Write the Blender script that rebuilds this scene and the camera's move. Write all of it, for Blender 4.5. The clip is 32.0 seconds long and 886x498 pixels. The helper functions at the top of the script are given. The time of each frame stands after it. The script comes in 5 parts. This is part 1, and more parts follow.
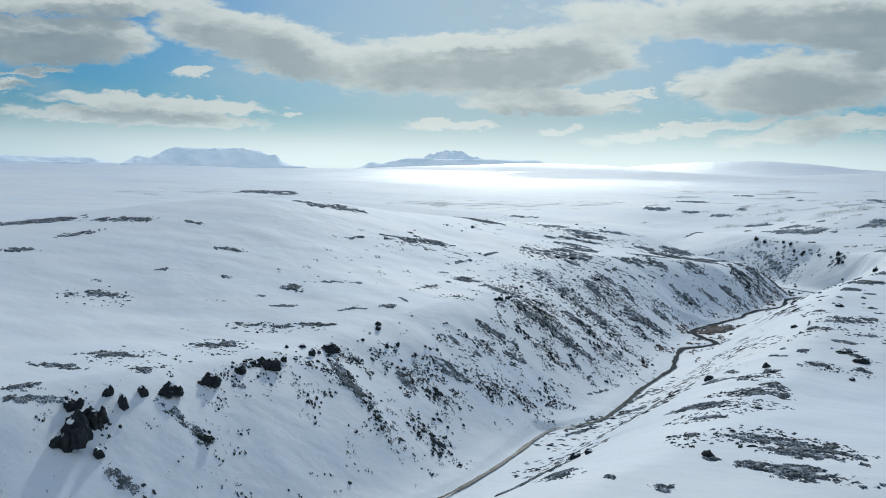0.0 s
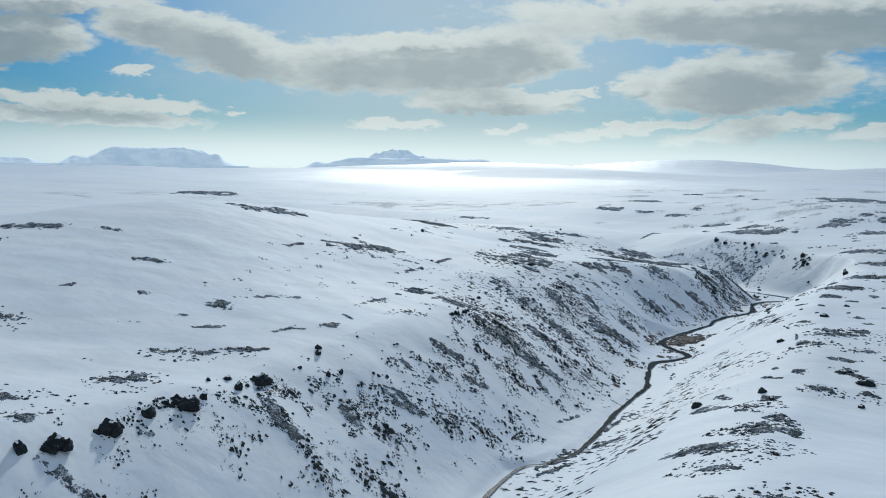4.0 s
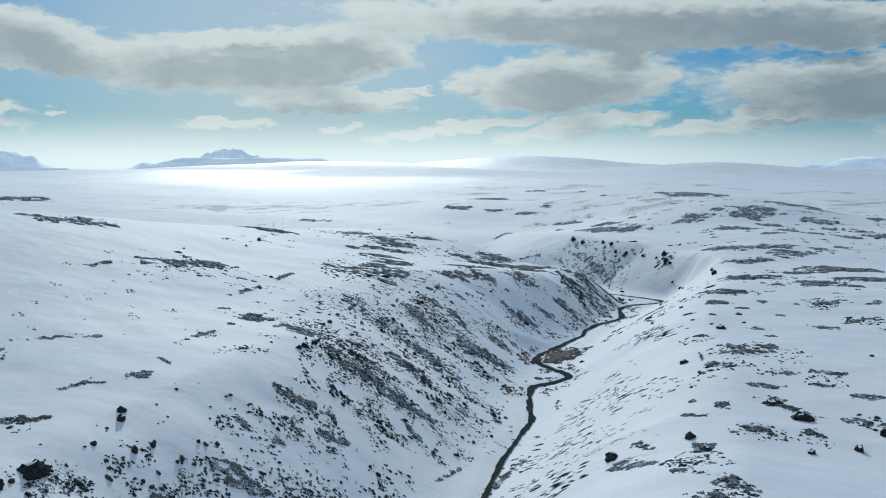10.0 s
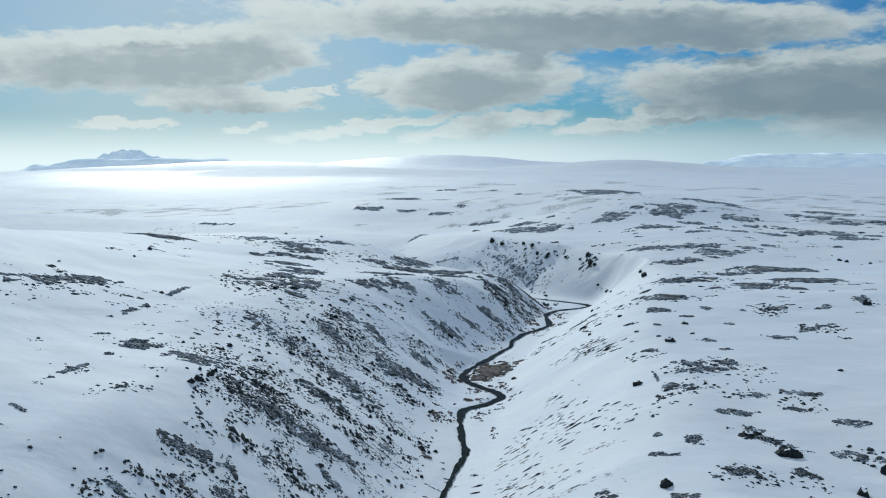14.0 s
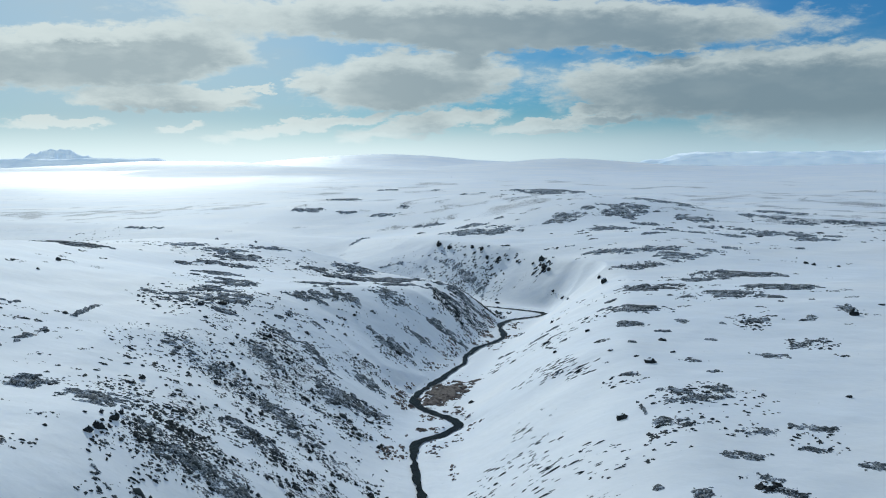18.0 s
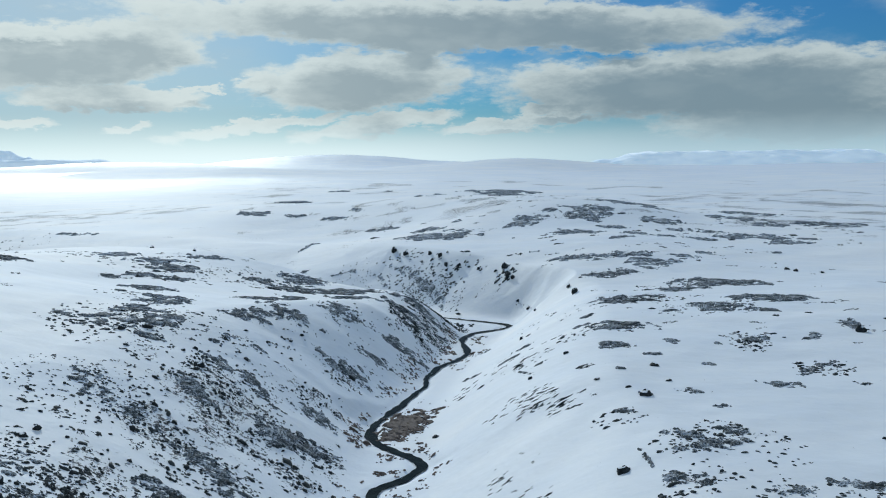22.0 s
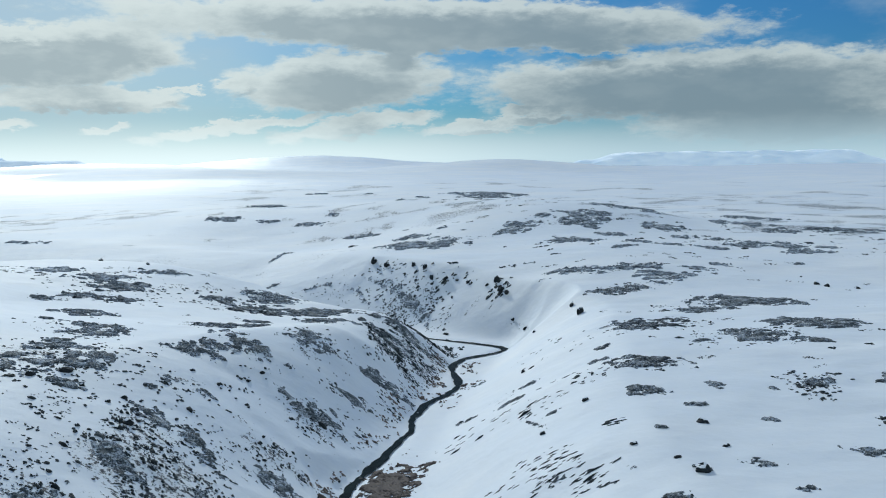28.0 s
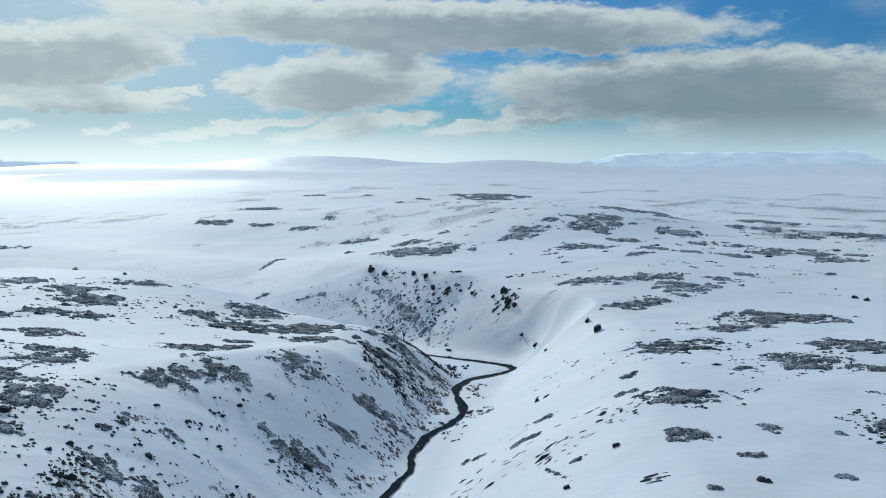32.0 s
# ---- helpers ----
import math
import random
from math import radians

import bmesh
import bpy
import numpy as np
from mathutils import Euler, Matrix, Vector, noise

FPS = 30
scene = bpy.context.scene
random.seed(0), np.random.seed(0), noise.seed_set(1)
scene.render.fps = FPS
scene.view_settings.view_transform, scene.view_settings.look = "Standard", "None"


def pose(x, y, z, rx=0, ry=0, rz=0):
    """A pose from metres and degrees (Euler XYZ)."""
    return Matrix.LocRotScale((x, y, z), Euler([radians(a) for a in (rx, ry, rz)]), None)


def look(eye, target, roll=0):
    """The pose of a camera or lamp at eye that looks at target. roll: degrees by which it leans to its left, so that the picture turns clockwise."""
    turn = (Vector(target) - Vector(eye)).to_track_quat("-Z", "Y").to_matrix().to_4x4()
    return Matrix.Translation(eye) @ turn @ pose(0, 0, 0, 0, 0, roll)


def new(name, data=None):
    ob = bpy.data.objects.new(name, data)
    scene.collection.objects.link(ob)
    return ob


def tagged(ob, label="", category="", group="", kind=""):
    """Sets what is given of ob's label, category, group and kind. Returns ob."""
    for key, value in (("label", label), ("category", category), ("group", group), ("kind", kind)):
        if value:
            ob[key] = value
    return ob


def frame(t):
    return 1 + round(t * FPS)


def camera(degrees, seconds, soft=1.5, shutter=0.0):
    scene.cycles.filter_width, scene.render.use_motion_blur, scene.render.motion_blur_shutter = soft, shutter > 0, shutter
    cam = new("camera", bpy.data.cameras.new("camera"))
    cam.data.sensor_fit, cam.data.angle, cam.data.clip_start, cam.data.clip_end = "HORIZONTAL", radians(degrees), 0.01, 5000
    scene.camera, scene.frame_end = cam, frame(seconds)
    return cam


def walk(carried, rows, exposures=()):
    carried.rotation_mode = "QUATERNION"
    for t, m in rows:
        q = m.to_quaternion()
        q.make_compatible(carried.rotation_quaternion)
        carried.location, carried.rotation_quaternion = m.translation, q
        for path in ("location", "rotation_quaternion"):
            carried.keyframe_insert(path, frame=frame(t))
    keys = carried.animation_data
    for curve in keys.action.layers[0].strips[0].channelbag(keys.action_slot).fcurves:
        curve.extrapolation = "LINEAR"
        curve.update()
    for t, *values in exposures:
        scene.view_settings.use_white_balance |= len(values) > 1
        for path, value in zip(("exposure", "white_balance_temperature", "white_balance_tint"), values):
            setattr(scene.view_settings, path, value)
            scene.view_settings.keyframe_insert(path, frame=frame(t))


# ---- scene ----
cam = camera(50.0, 32.0, 1.05)
PATH = [  # seconds, place, tilt, heading, lean
    (0, 0.070, 0.017, 70.829, 84.797, 12.826, 1.180),
    (1, -2.234, 8.584, 70.699, 84.794, 12.228, 1.262),
    (2, -4.495, 17.201, 70.591, 84.797, 11.632, 1.241),
    (3, -6.675, 25.824, 70.517, 84.805, 10.900, 1.154),
    (4, -8.635, 34.371, 70.507, 84.817, 9.579, 1.037),
    (5, -10.553, 42.806, 70.537, 84.827, 8.000, 0.909),
    (6, -12.497, 51.156, 70.569, 84.833, 6.443, 0.781),
    (7, -14.356, 59.509, 70.563, 84.831, 4.917, 0.659),
    (8, -16.042, 68.032, 70.485, 84.829, 3.351, 0.551),
    (9, -17.479, 76.825, 70.333, 84.831, 1.657, 0.452),
    (10, -18.613, 85.841, 70.143, 84.841, -0.174, 0.343),
    (11, -19.465, 94.780, 69.953, 84.845, -1.857, 0.222),
    (12, -20.094, 103.453, 69.792, 84.838, -3.271, 0.100),
    (13, -20.548, 111.846, 69.666, 84.825, -4.527, 0.000),
    (14, -20.781, 119.974, 69.569, 84.810, -5.725, -0.070),
    (15, -20.824, 127.951, 69.491, 84.795, -6.772, -0.117),
    (16, -20.745, 135.994, 69.425, 84.780, -7.526, -0.154),
    (17, -20.376, 144.327, 69.390, 84.766, -8.376, -0.184),
    (18, -19.707, 152.944, 69.382, 84.754, -9.365, -0.215),
    (19, -18.897, 161.617, 69.383, 84.748, -10.158, -0.260),
    (20, -17.947, 170.150, 69.417, 84.748, -10.847, -0.317),
    (21, -16.874, 178.479, 69.468, 84.751, -11.544, -0.375),
    (22, -15.739, 186.641, 69.490, 84.751, -12.242, -0.422),
    (23, -14.564, 194.616, 69.517, 84.750, -12.843, -0.464),
    (24, -13.353, 202.402, 69.577, 84.751, -13.237, -0.500),
    (25, -12.096, 210.040, 69.664, 84.757, -13.375, -0.521),
    (26, -10.758, 217.646, 69.750, 84.769, -13.392, -0.524),
    (27, -9.294, 225.285, 69.819, 84.782, -13.397, -0.511),
    (28, -7.699, 232.935, 69.867, 84.791, -13.411, -0.490),
    (29, -6.085, 240.514, 69.889, 84.802, -13.419, -0.465),
    (30, -4.525, 247.991, 69.918, 84.818, -13.415, -0.443),
    (31, -3.009, 255.404, 70.006, 84.832, -13.409, -0.425),
    (32, -1.506, 262.797, 70.140, 84.833, -13.405, -0.390),
]
walk(cam, [(t, pose(x, y, z, tilt, 0, turn) @ pose(0, 0, 0, 0, 0, lean)) for t, x, y, z, tilt, turn, lean in PATH],
     exposures=[(0, -0.86, 6020, 1), (9, -0.86, 5960, 0), (18, -0.81, 5890, -1), (32, -0.76, 5890, -1)])

# ---- sky, sun ----
SUN_AZ, SUN_EL = -8.0, 26.0    # degrees from +y to the east, and above the horizon
world = bpy.data.worlds.new("winter_sky")
scene.world = world
world.use_nodes = True
nt = world.node_tree
nt.nodes.clear()


def wire(tree, a, b):
    tree.links.new(a, b)


def maths(tree, op, a, b=None, c=None, clamp=False):
    n = tree.nodes.new("ShaderNodeMath")
    n.operation, n.use_clamp = op, clamp
    for k, v in enumerate((a, b, c)):
        if v is None:
            continue
        if isinstance(v, (int, float)):
            n.inputs[k].default_value = v
        else:
            tree.links.new(v, n.inputs[k])
    return n.outputs[0]


def ramp(tree, value, low, high, out_low=0.0, out_high=1.0):
    n = tree.nodes.new("ShaderNodeMapRange")
    n.interpolation_type = "SMOOTHSTEP"
    tree.links.new(value, n.inputs[0])
    for k, v in zip((1, 2, 3, 4), (low, high, out_low, out_high)):
        n.inputs[k].default_value = v
    return n.outputs[0]


def noise_tex(tree, vector, scale, detail=4.0, rough=0.55, dims="3D"):
    n = tree.nodes.new("ShaderNodeTexNoise")
    n.noise_dimensions = dims
    n.inputs["Scale"].default_value, n.inputs["Detail"].default_value, n.inputs["Roughness"].default_value = scale, detail, rough
    if vector is not None:
        tree.links.new(vector, n.inputs["Vector"])
    return n.outputs["Fac"]


def mixed(tree, fac, a, b):
    n = tree.nodes.new("ShaderNodeMix")
    n.data_type = "RGBA"
    for socket, v in ((n.inputs[0], fac), (n.inputs[6], a), (n.inputs[7], b)):
        if isinstance(v, (int, float)):
            socket.default_value = v
        elif isinstance(v, tuple):
            socket.default_value = (*v, 1.0)
        else:
            tree.links.new(v, socket)
    return n.outputs[2]


sky = nt.nodes.new("ShaderNodeTexSky")
sky.sky_type = "NISHITA"
sky.sun_disc = False
sky.sun_elevation, sky.sun_rotation = radians(SUN_EL), radians(SUN_AZ)
sky.air_density, sky.dust_density, sky.ozone_density = 1.0, 0.6, 2.0
spot = nt.nodes.new("ShaderNodeTexCoord").outputs["Generated"]
split = nt.nodes.new("ShaderNodeSeparateXYZ")
wire(nt, spot, split.inputs[0])
# heading and height above the horizon, both in degrees
azimuth = maths(nt, "MULTIPLY", maths(nt, "ARCTAN2", split.outputs[0], split.outputs[1]), 180 / math.pi)
elevation = maths(nt, "MULTIPLY", maths(nt, "ARCSINE", split.outputs[2]), 180 / math.pi)
plain = nt.nodes.new("ShaderNodeCombineXYZ")
wire(nt, azimuth, plain.inputs[0]), wire(nt, elevation, plain.inputs[1])
# the same, stretched as flat cloud decks look near the horizon
flat = nt.nodes.new("ShaderNodeCombineXYZ")
wire(nt, maths(nt, "MULTIPLY", azimuth, 0.42), flat.inputs[0]), wire(nt, elevation, flat.inputs[1])
billow = noise_tex(nt, flat.outputs[0], 0.42, 5.0, 0.46)
heave = noise_tex(nt, flat.outputs[0], 0.55, 6.0, 0.55)
curl = noise_tex(nt, flat.outputs[0], 1.7, 6.0, 0.6)
warp = nt.nodes.new("ShaderNodeCombineXYZ")
wire(nt, maths(nt, "MULTIPLY_ADD", heave, 7.0, -3.5), warp.inputs[0])
wire(nt, maths(nt, "MULTIPLY_ADD", curl, 1.5, -0.75), warp.inputs[1])
bent = nt.nodes.new("ShaderNodeVectorMath")
wire(nt, plain.outputs[0], bent.inputs[0]), wire(nt, warp.outputs[0], bent.inputs[1])
CLOUDS = []


def cloud(az, el, half_width, half_height, tilt=0.0):
    """One flat cloud of the deck, in degrees."""
    CLOUDS.append((az, el, half_width, half_height, tilt))


def deck_of(vector):
    """How deep inside the nearest clouds a place of the sky lies, below 0 outside them."""
    body = None
    for az, el, half_width, half_height, tilt in CLOUDS:
        m = nt.nodes.new("ShaderNodeMapping")
        m.vector_type = "TEXTURE"
        m.inputs["Location"].default_value = (az, el - 0.12 * half_height, 0)
        m.inputs["Rotation"].default_value = (0, 0, radians(tilt))
        m.inputs["Scale"].default_value = (half_width, 0.9 * half_height, 1)
        wire(nt, vector, m.inputs[0])
        size = nt.nodes.new("ShaderNodeVectorMath")
        size.operation = "LENGTH"
        wire(nt, m.outputs[0], size.inputs[0])
        # small clouds are thin, wide ones deep
        deep = min(1.0, 0.45 + 0.5 * half_height)
        here = maths(nt, "MULTIPLY_ADD", size.outputs["Value"], -deep, deep)
        body = here if body is None else maths(nt, "SMOOTH_MAX", body, here, 0.05)
    return body


cloud(-11.6, 6.12, 10.3, 2.10, 3.5)
cloud(-6.6, 3.80, 5.4, 0.88, -1.8)
cloud(-12.6, 2.30, 2.8, 0.37, 0.7)
cloud(-6.1, 2.04, 1.2, 0.31, 8.6)
cloud(12.0, 8.36, 20.7, 1.76, -1.8)
cloud(7.2, 5.01, 7.0, 2.10, 3.1)
cloud(10.1, 6.82, 2.3, 1.02, -2.7)
cloud(28.4, 4.68, 14.7, 2.37, 0.1)
cloud(33.6, 2.69, 9.5, 1.86, -0.1)
cloud(1.5, 2.25, 5.6, 0.51, 8.1)
cloud(8.2, 2.29, 5.3, 0.75, 8.8)
cloud(22.4, 6.55, 1.9, 0.44, -0.3)
cloud(15.5, 1.87, 3.4, 0.31, 1.8)
cloud(19.5, 3.27, 2.8, 0.54, 7.2)
cloud(16.5, 2.33, 4.6, 0.47, 5.1)
cloud(-29.3, 3.11, 6.7, 0.58, -1.1)
cloud(-31.0, 2.28, 7.6, 0.58, -1.4)
cloud(-21.7, 2.71, 0.9, 0.24, 3.7)
cloud(-37.5, 3.71, 1.9, 0.41, 3.0)
cloud(-27.4, 4.98, 1.5, 0.31, 6.1)
cloud(-36.1, 4.51, 1.5, 0.27, 7.8)
cloud(-35.1, 6.46, 5.9, 1.63, 1.7)
cloud(-24.2, 7.12, 6.3, 1.76, -8.9)
cloud(-20.8, 5.94, 4.9, 1.36, -0.8)
cloud(-10.7, 7.29, 6.8, 0.47, 1.4)
cloud(-32.7, 8.41, 7.7, 0.75, 4.8)
cloud(-12.7, 2.29, 3.0, 0.37, 0.5)
cloud(21.8, 6.78, 2.4, 0.47, -0.6)
cloud(1.4, 4.80, 1.6, 0.41, 6.3)
cloud(-6.6, 6.52, 5.9, 2.37, 12.4)
cloud(-1.6, 4.32, 1.3, 0.20, 1.9)
cloud(-2.3, 4.26, 1.5, 0.24, 6.8)
# decks higher up and all round, past the named ones
deck = noise_tex(nt, spot, 3.2, 5.0, 0.55)
upper = maths(nt, "MULTIPLY", ramp(nt, elevation, 9.5, 14.0), maths(nt, "MULTIPLY_ADD", deck, 3.2, -1.95))
behind = maths(nt, "MULTIPLY", ramp(nt, maths(nt, "ABSOLUTE", azimuth), 38.0, 48.0), maths(nt, "MULTIPLY_ADD", billow, 3.0, -1.3))
others = maths(nt, "MAXIMUM", maths(nt, "SUBTRACT", upper, ramp(nt, elevation, 9.0, 12.0, 1.0, 0.0)), maths(nt, "SUBTRACT", behind, ramp(nt, maths(nt, "ABSOLUTE", azimuth), 36.0, 44.0, 1.0, 0.0)))


def thickness(rise):
    """Cloud thickness at a place that many degrees higher up."""
    up = nt.nodes.new("ShaderNodeVectorMath")
    wire(nt, bent.outputs[0], up.inputs[0])
    up.inputs[1].default_value = (0, rise, 0)
    lifted = nt.nodes.new("ShaderNodeVectorMath")
    wire(nt, flat.outputs[0], lifted.inputs[0])
    lifted.inputs[1].default_value = (0, rise, 0)
    puffs = noise_tex(nt, lifted.outputs[0], 0.62, 7.0, 0.55)
    fringe = noise_tex(nt, lifted.outputs[0], 2.6, 6.0, 0.62)
    field = maths(nt, "MAXIMUM", deck_of(up.outputs[0]), others)
    total = maths(nt, "ADD", maths(nt, "MULTIPLY", field, 1.3), maths(nt, "MULTIPLY_ADD", puffs, 0.9, -0.42))
    return maths(nt, "ADD", total, maths(nt, "MULTIPLY_ADD", fringe, 0.46, -0.23))


thick, thick_above = thickness(0.0), thickness(0.75)
cover = ramp(nt, thick, -0.07, 0.30)
# lit from behind: pale rims and tops, grey bodies and bases
inner = maths(nt, "ADD", maths(nt, "MULTIPLY", thick, 0.35), maths(nt, "MULTIPLY", thick_above, 0.65))
core = ramp(nt, inner, -0.02, 0.80)
mottle = noise_tex(nt, flat.outputs[0], 0.8, 4.0, 0.5)
core = maths(nt, "MULTIPLY", core, ramp(nt, mottle, 0.25, 0.75, 1.12, 0.78), clamp=True)
# thin veils between the decks
veil = maths(nt, "MULTIPLY", ramp(nt, noise_tex(nt, flat.outputs[0], 0.30, 6.0, 0.6), 0.42, 0.72), 0.30)
haze = ramp(nt, elevation, -0.3, 4.2, 1.0, 0.0)
haze = maths(nt, "POWER", haze, 1.5)
# milky air towards the sun
sunward = ramp(nt, maths(nt, "ABSOLUTE", maths(nt, "SUBTRACT", azimuth, -9.0)), 3.0, 26.0, 0.74, 0.0)
haze = maths(nt, "MAXIMUM", haze, sunward)
air = nt.nodes.new("ShaderNodeMix")
air.data_type, air.blend_type = "RGBA", "MULTIPLY"
air.inputs[0].default_value = 1.0
wire(nt, sky.outputs[0], air.inputs[6])
wire(nt, mixed(nt, ramp(nt, elevation, 10.0, 30.0), (0.022, 0.053, 0.092), (0.118, 0.162, 0.240)), air.inputs[7])
# the haze is milky towards the sun and blue-grey away from it
murk = mixed(nt, ramp(nt, maths(nt, "ABSOLUTE", maths(nt, "SUBTRACT", azimuth, -9.0)), 14.0, 46.0), (0.96, 1.03, 1.06), (0.50, 0.66, 0.79))
thin = mixed(nt, maths(nt, "MULTIPLY", haze, 0.92), air.outputs[2], murk)
thin = mixed(nt, veil, thin, (0.86, 0.93, 0.97))
lit = mixed(nt, core, (1.22, 1.22, 1.17), (0.64, 0.69, 0.71))
lit = mixed(nt, maths(nt, "MULTIPLY", haze, 0.35), lit, murk)
lit = mixed(nt, maths(nt, "MULTIPLY", sunward, maths(nt, "SUBTRACT", 1.0, core)), lit, (1.30, 1.29, 1.23))
# away from the sun the clouds are duller and bluer
away = ramp(nt, maths(nt, "ABSOLUTE", maths(nt, "SUBTRACT", azimuth, -9.0)), 8.0, 38.0)
lit = mixed(nt, maths(nt, "MULTIPLY", away, maths(nt, "MULTIPLY_ADD", core, 0.60, 0.30)), lit, (0.36, 0.45, 0.52))
total = mixed(nt, maths(nt, "MULTIPLY", cover, 0.95), thin, lit)
brink = mixed(nt, away, (1.62, 1.70, 1.68), (0.92, 1.10, 1.20))
total = mixed(nt, ramp(nt, elevation, -0.3, 3.0, 0.95, 0.0), total, brink)
glow = nt.nodes.new("ShaderNodeBackground")
wire(nt, total, glow.inputs[0])
glow.inputs[1].default_value = 1.0
done = nt.nodes.new("ShaderNodeOutputWorld")
wire(nt, glow.outputs[0], done.inputs[0])

sun = new("sun", bpy.data.lights.new("sun", "SUN"))
sun.data.energy, sun.data.angle, sun.data.color = 3.5, radians(3.0), (1.0, 0.945, 0.87)
sun.matrix_world = look((0, 0, 0), (-math.sin(radians(SUN_AZ)) * math.cos(radians(SUN_EL)), -math.cos(radians(SUN_AZ)) * math.cos(radians(SUN_EL)), -math.sin(radians(SUN_EL))))

# ---- materials ----
def material(name):
    m = bpy.data.materials.new(name)
    m.use_nodes = True
    tree = m.node_tree
    bsdf = tree.nodes["Principled BSDF"]
    return m, tree, bsdf


def attribute(tree, name):
    n = tree.nodes.new("ShaderNodeAttribute")
    n.attribute_name = name
    return n.outputs["Fac"]


def bump(tree, bsdf, value, strength, distance):
    n = tree.nodes.new("ShaderNodeBump")
    n.inputs["Strength"].default_value, n.inputs["Distance"].default_value = strength, distance
    tree.links.new(value, n.inputs["Height"])
    tree.links.new(n.outputs[0], bsdf.inputs["Normal"])


def place(tree, sx=1.0, sy=1.0, sz=1.0, turn=0.0):
    n = tree.nodes.new("ShaderNodeMapping")
    n.inputs["Scale"].default_value, n.inputs["Rotation"].default_value = (sx, sy, sz), (0, 0, radians(turn))
    tree.links.new(tree.nodes.new("ShaderNodeTexCoord").outputs["Object"], n.inputs[0])
    return n.outputs[0]


# snow with heath, scree and stones showing through where the wind has bared it
snow, t, b = material("snow_ground")
here = place(t)
bare = attribute(t, "bare")
slope_u = t.nodes.new("ShaderNodeAttribute")
slope_u.attribute_name = "fall"
broken = noise_tex(t, slope_u.outputs["Vector"], 0.8, 5.0, 0.65)
tuft = noise_tex(t, here, 1.5, 3.0, 0.65)
value = maths(t, "ADD", bare, maths(t, "MULTIPLY_ADD", broken, 1.7, -0.85))
value = maths(t, "ADD", value, maths(t, "MULTIPLY_ADD", tuft, 1.1, -0.55))
shown = ramp(t, value, 0.46, 0.60)
drift = noise_tex(t, place(t, 0.010, 0.022, 0.02, 20), 1.0, 4.0, 0.6)
crust = noise_tex(t, place(t, 0.35, 0.45, 0.4, 20), 1.0, 4.0, 0.55)
white = mixed(t, ramp(t, drift, 0.35, 0.7), (0.80, 0.83, 0.87), (0.88, 0.88, 0.88))
white = mixed(t, ramp(t, crust, 0.55, 0.8, 0.0, 0.35), white, (0.74, 0.78, 0.83))
earth_noise = noise_tex(t, here, 0.55, 4.0, 0.6)
earth = mixed(t, ramp(t, earth_noise, 0.3, 0.7), (0.036, 0.040, 0.046), (0.108, 0.112, 0.119))
frost = ramp(t, noise_tex(t, here, 2.8, 2.0, 0.5), 0.58, 0.72, 0.0, 0.7)
earth = mixed(t, frost, earth, (0.62, 0.65, 0.69))
t.links.new(mixed(t, shown, white, earth), b.inputs["Base Color"])
# smoother and shinier where the far snow is to look sunlit
sun_gloss = attribute(t, "sun_gloss")
t.links.new(ramp(t, sun_gloss, 0.0, 1.0, 0.72, 0.5), b.inputs["Roughness"])
hummock = noise_tex(t, place(t, 0.16, 0.2, 0.2, 20), 1.0, 3.0, 0.5)
t.links.new(ramp(t, sun_gloss, 0.0, 1.0, 0.2, 0.45), b.inputs["Specular IOR Level"])
swale = noise_tex(t, place(t, 0.040, 0.055, 0.05, 20), 1.0, 3.0, 0.45)
relief = maths(t, "ADD", maths(t, "MULTIPLY", crust, 0.16), maths(t, "MULTIPLY", shown, 0.35))
relief = maths(t, "ADD", relief, maths(t, "ADD", maths(t, "MULTIPLY", swale, 1.7), maths(t, "MULTIPLY", hummock, 0.40)))
bump(t, b, relief, 0.8, 0.6)

# dark open water between snow banks
brook, t, b = material("stream_water")
murk = noise_tex(t, place(t, 0.3, 0.3, 0.3), 1.0, 4.0, 0.6)
t.links.new(mixed(t, ramp(t, murk, 0.35, 0.7), (0.006, 0.010, 0.011), (0.018, 0.027, 0.026)), b.inputs["Base Color"])
b.inputs["Roughness"].default_value = 0.3
b.inputs["Specular IOR Level"].default_value = 0.06
b.inputs["IOR"].default_value = 1.15
bump(t, b, noise_tex(t, place(t), 1.6, 3.0, 0.6), 0.35, 0.2)

# far mountains: snow on rock, distance haze painted in as pale blue and glow
peak, t, b = material("hazed_mountain_snow")
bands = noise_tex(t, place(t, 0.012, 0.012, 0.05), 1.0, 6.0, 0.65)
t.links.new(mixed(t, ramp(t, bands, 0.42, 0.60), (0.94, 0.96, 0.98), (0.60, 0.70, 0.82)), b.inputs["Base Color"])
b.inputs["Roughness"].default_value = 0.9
# weak sky-coloured emission stands in for the haze in front of them
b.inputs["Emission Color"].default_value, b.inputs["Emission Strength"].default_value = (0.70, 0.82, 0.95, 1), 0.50

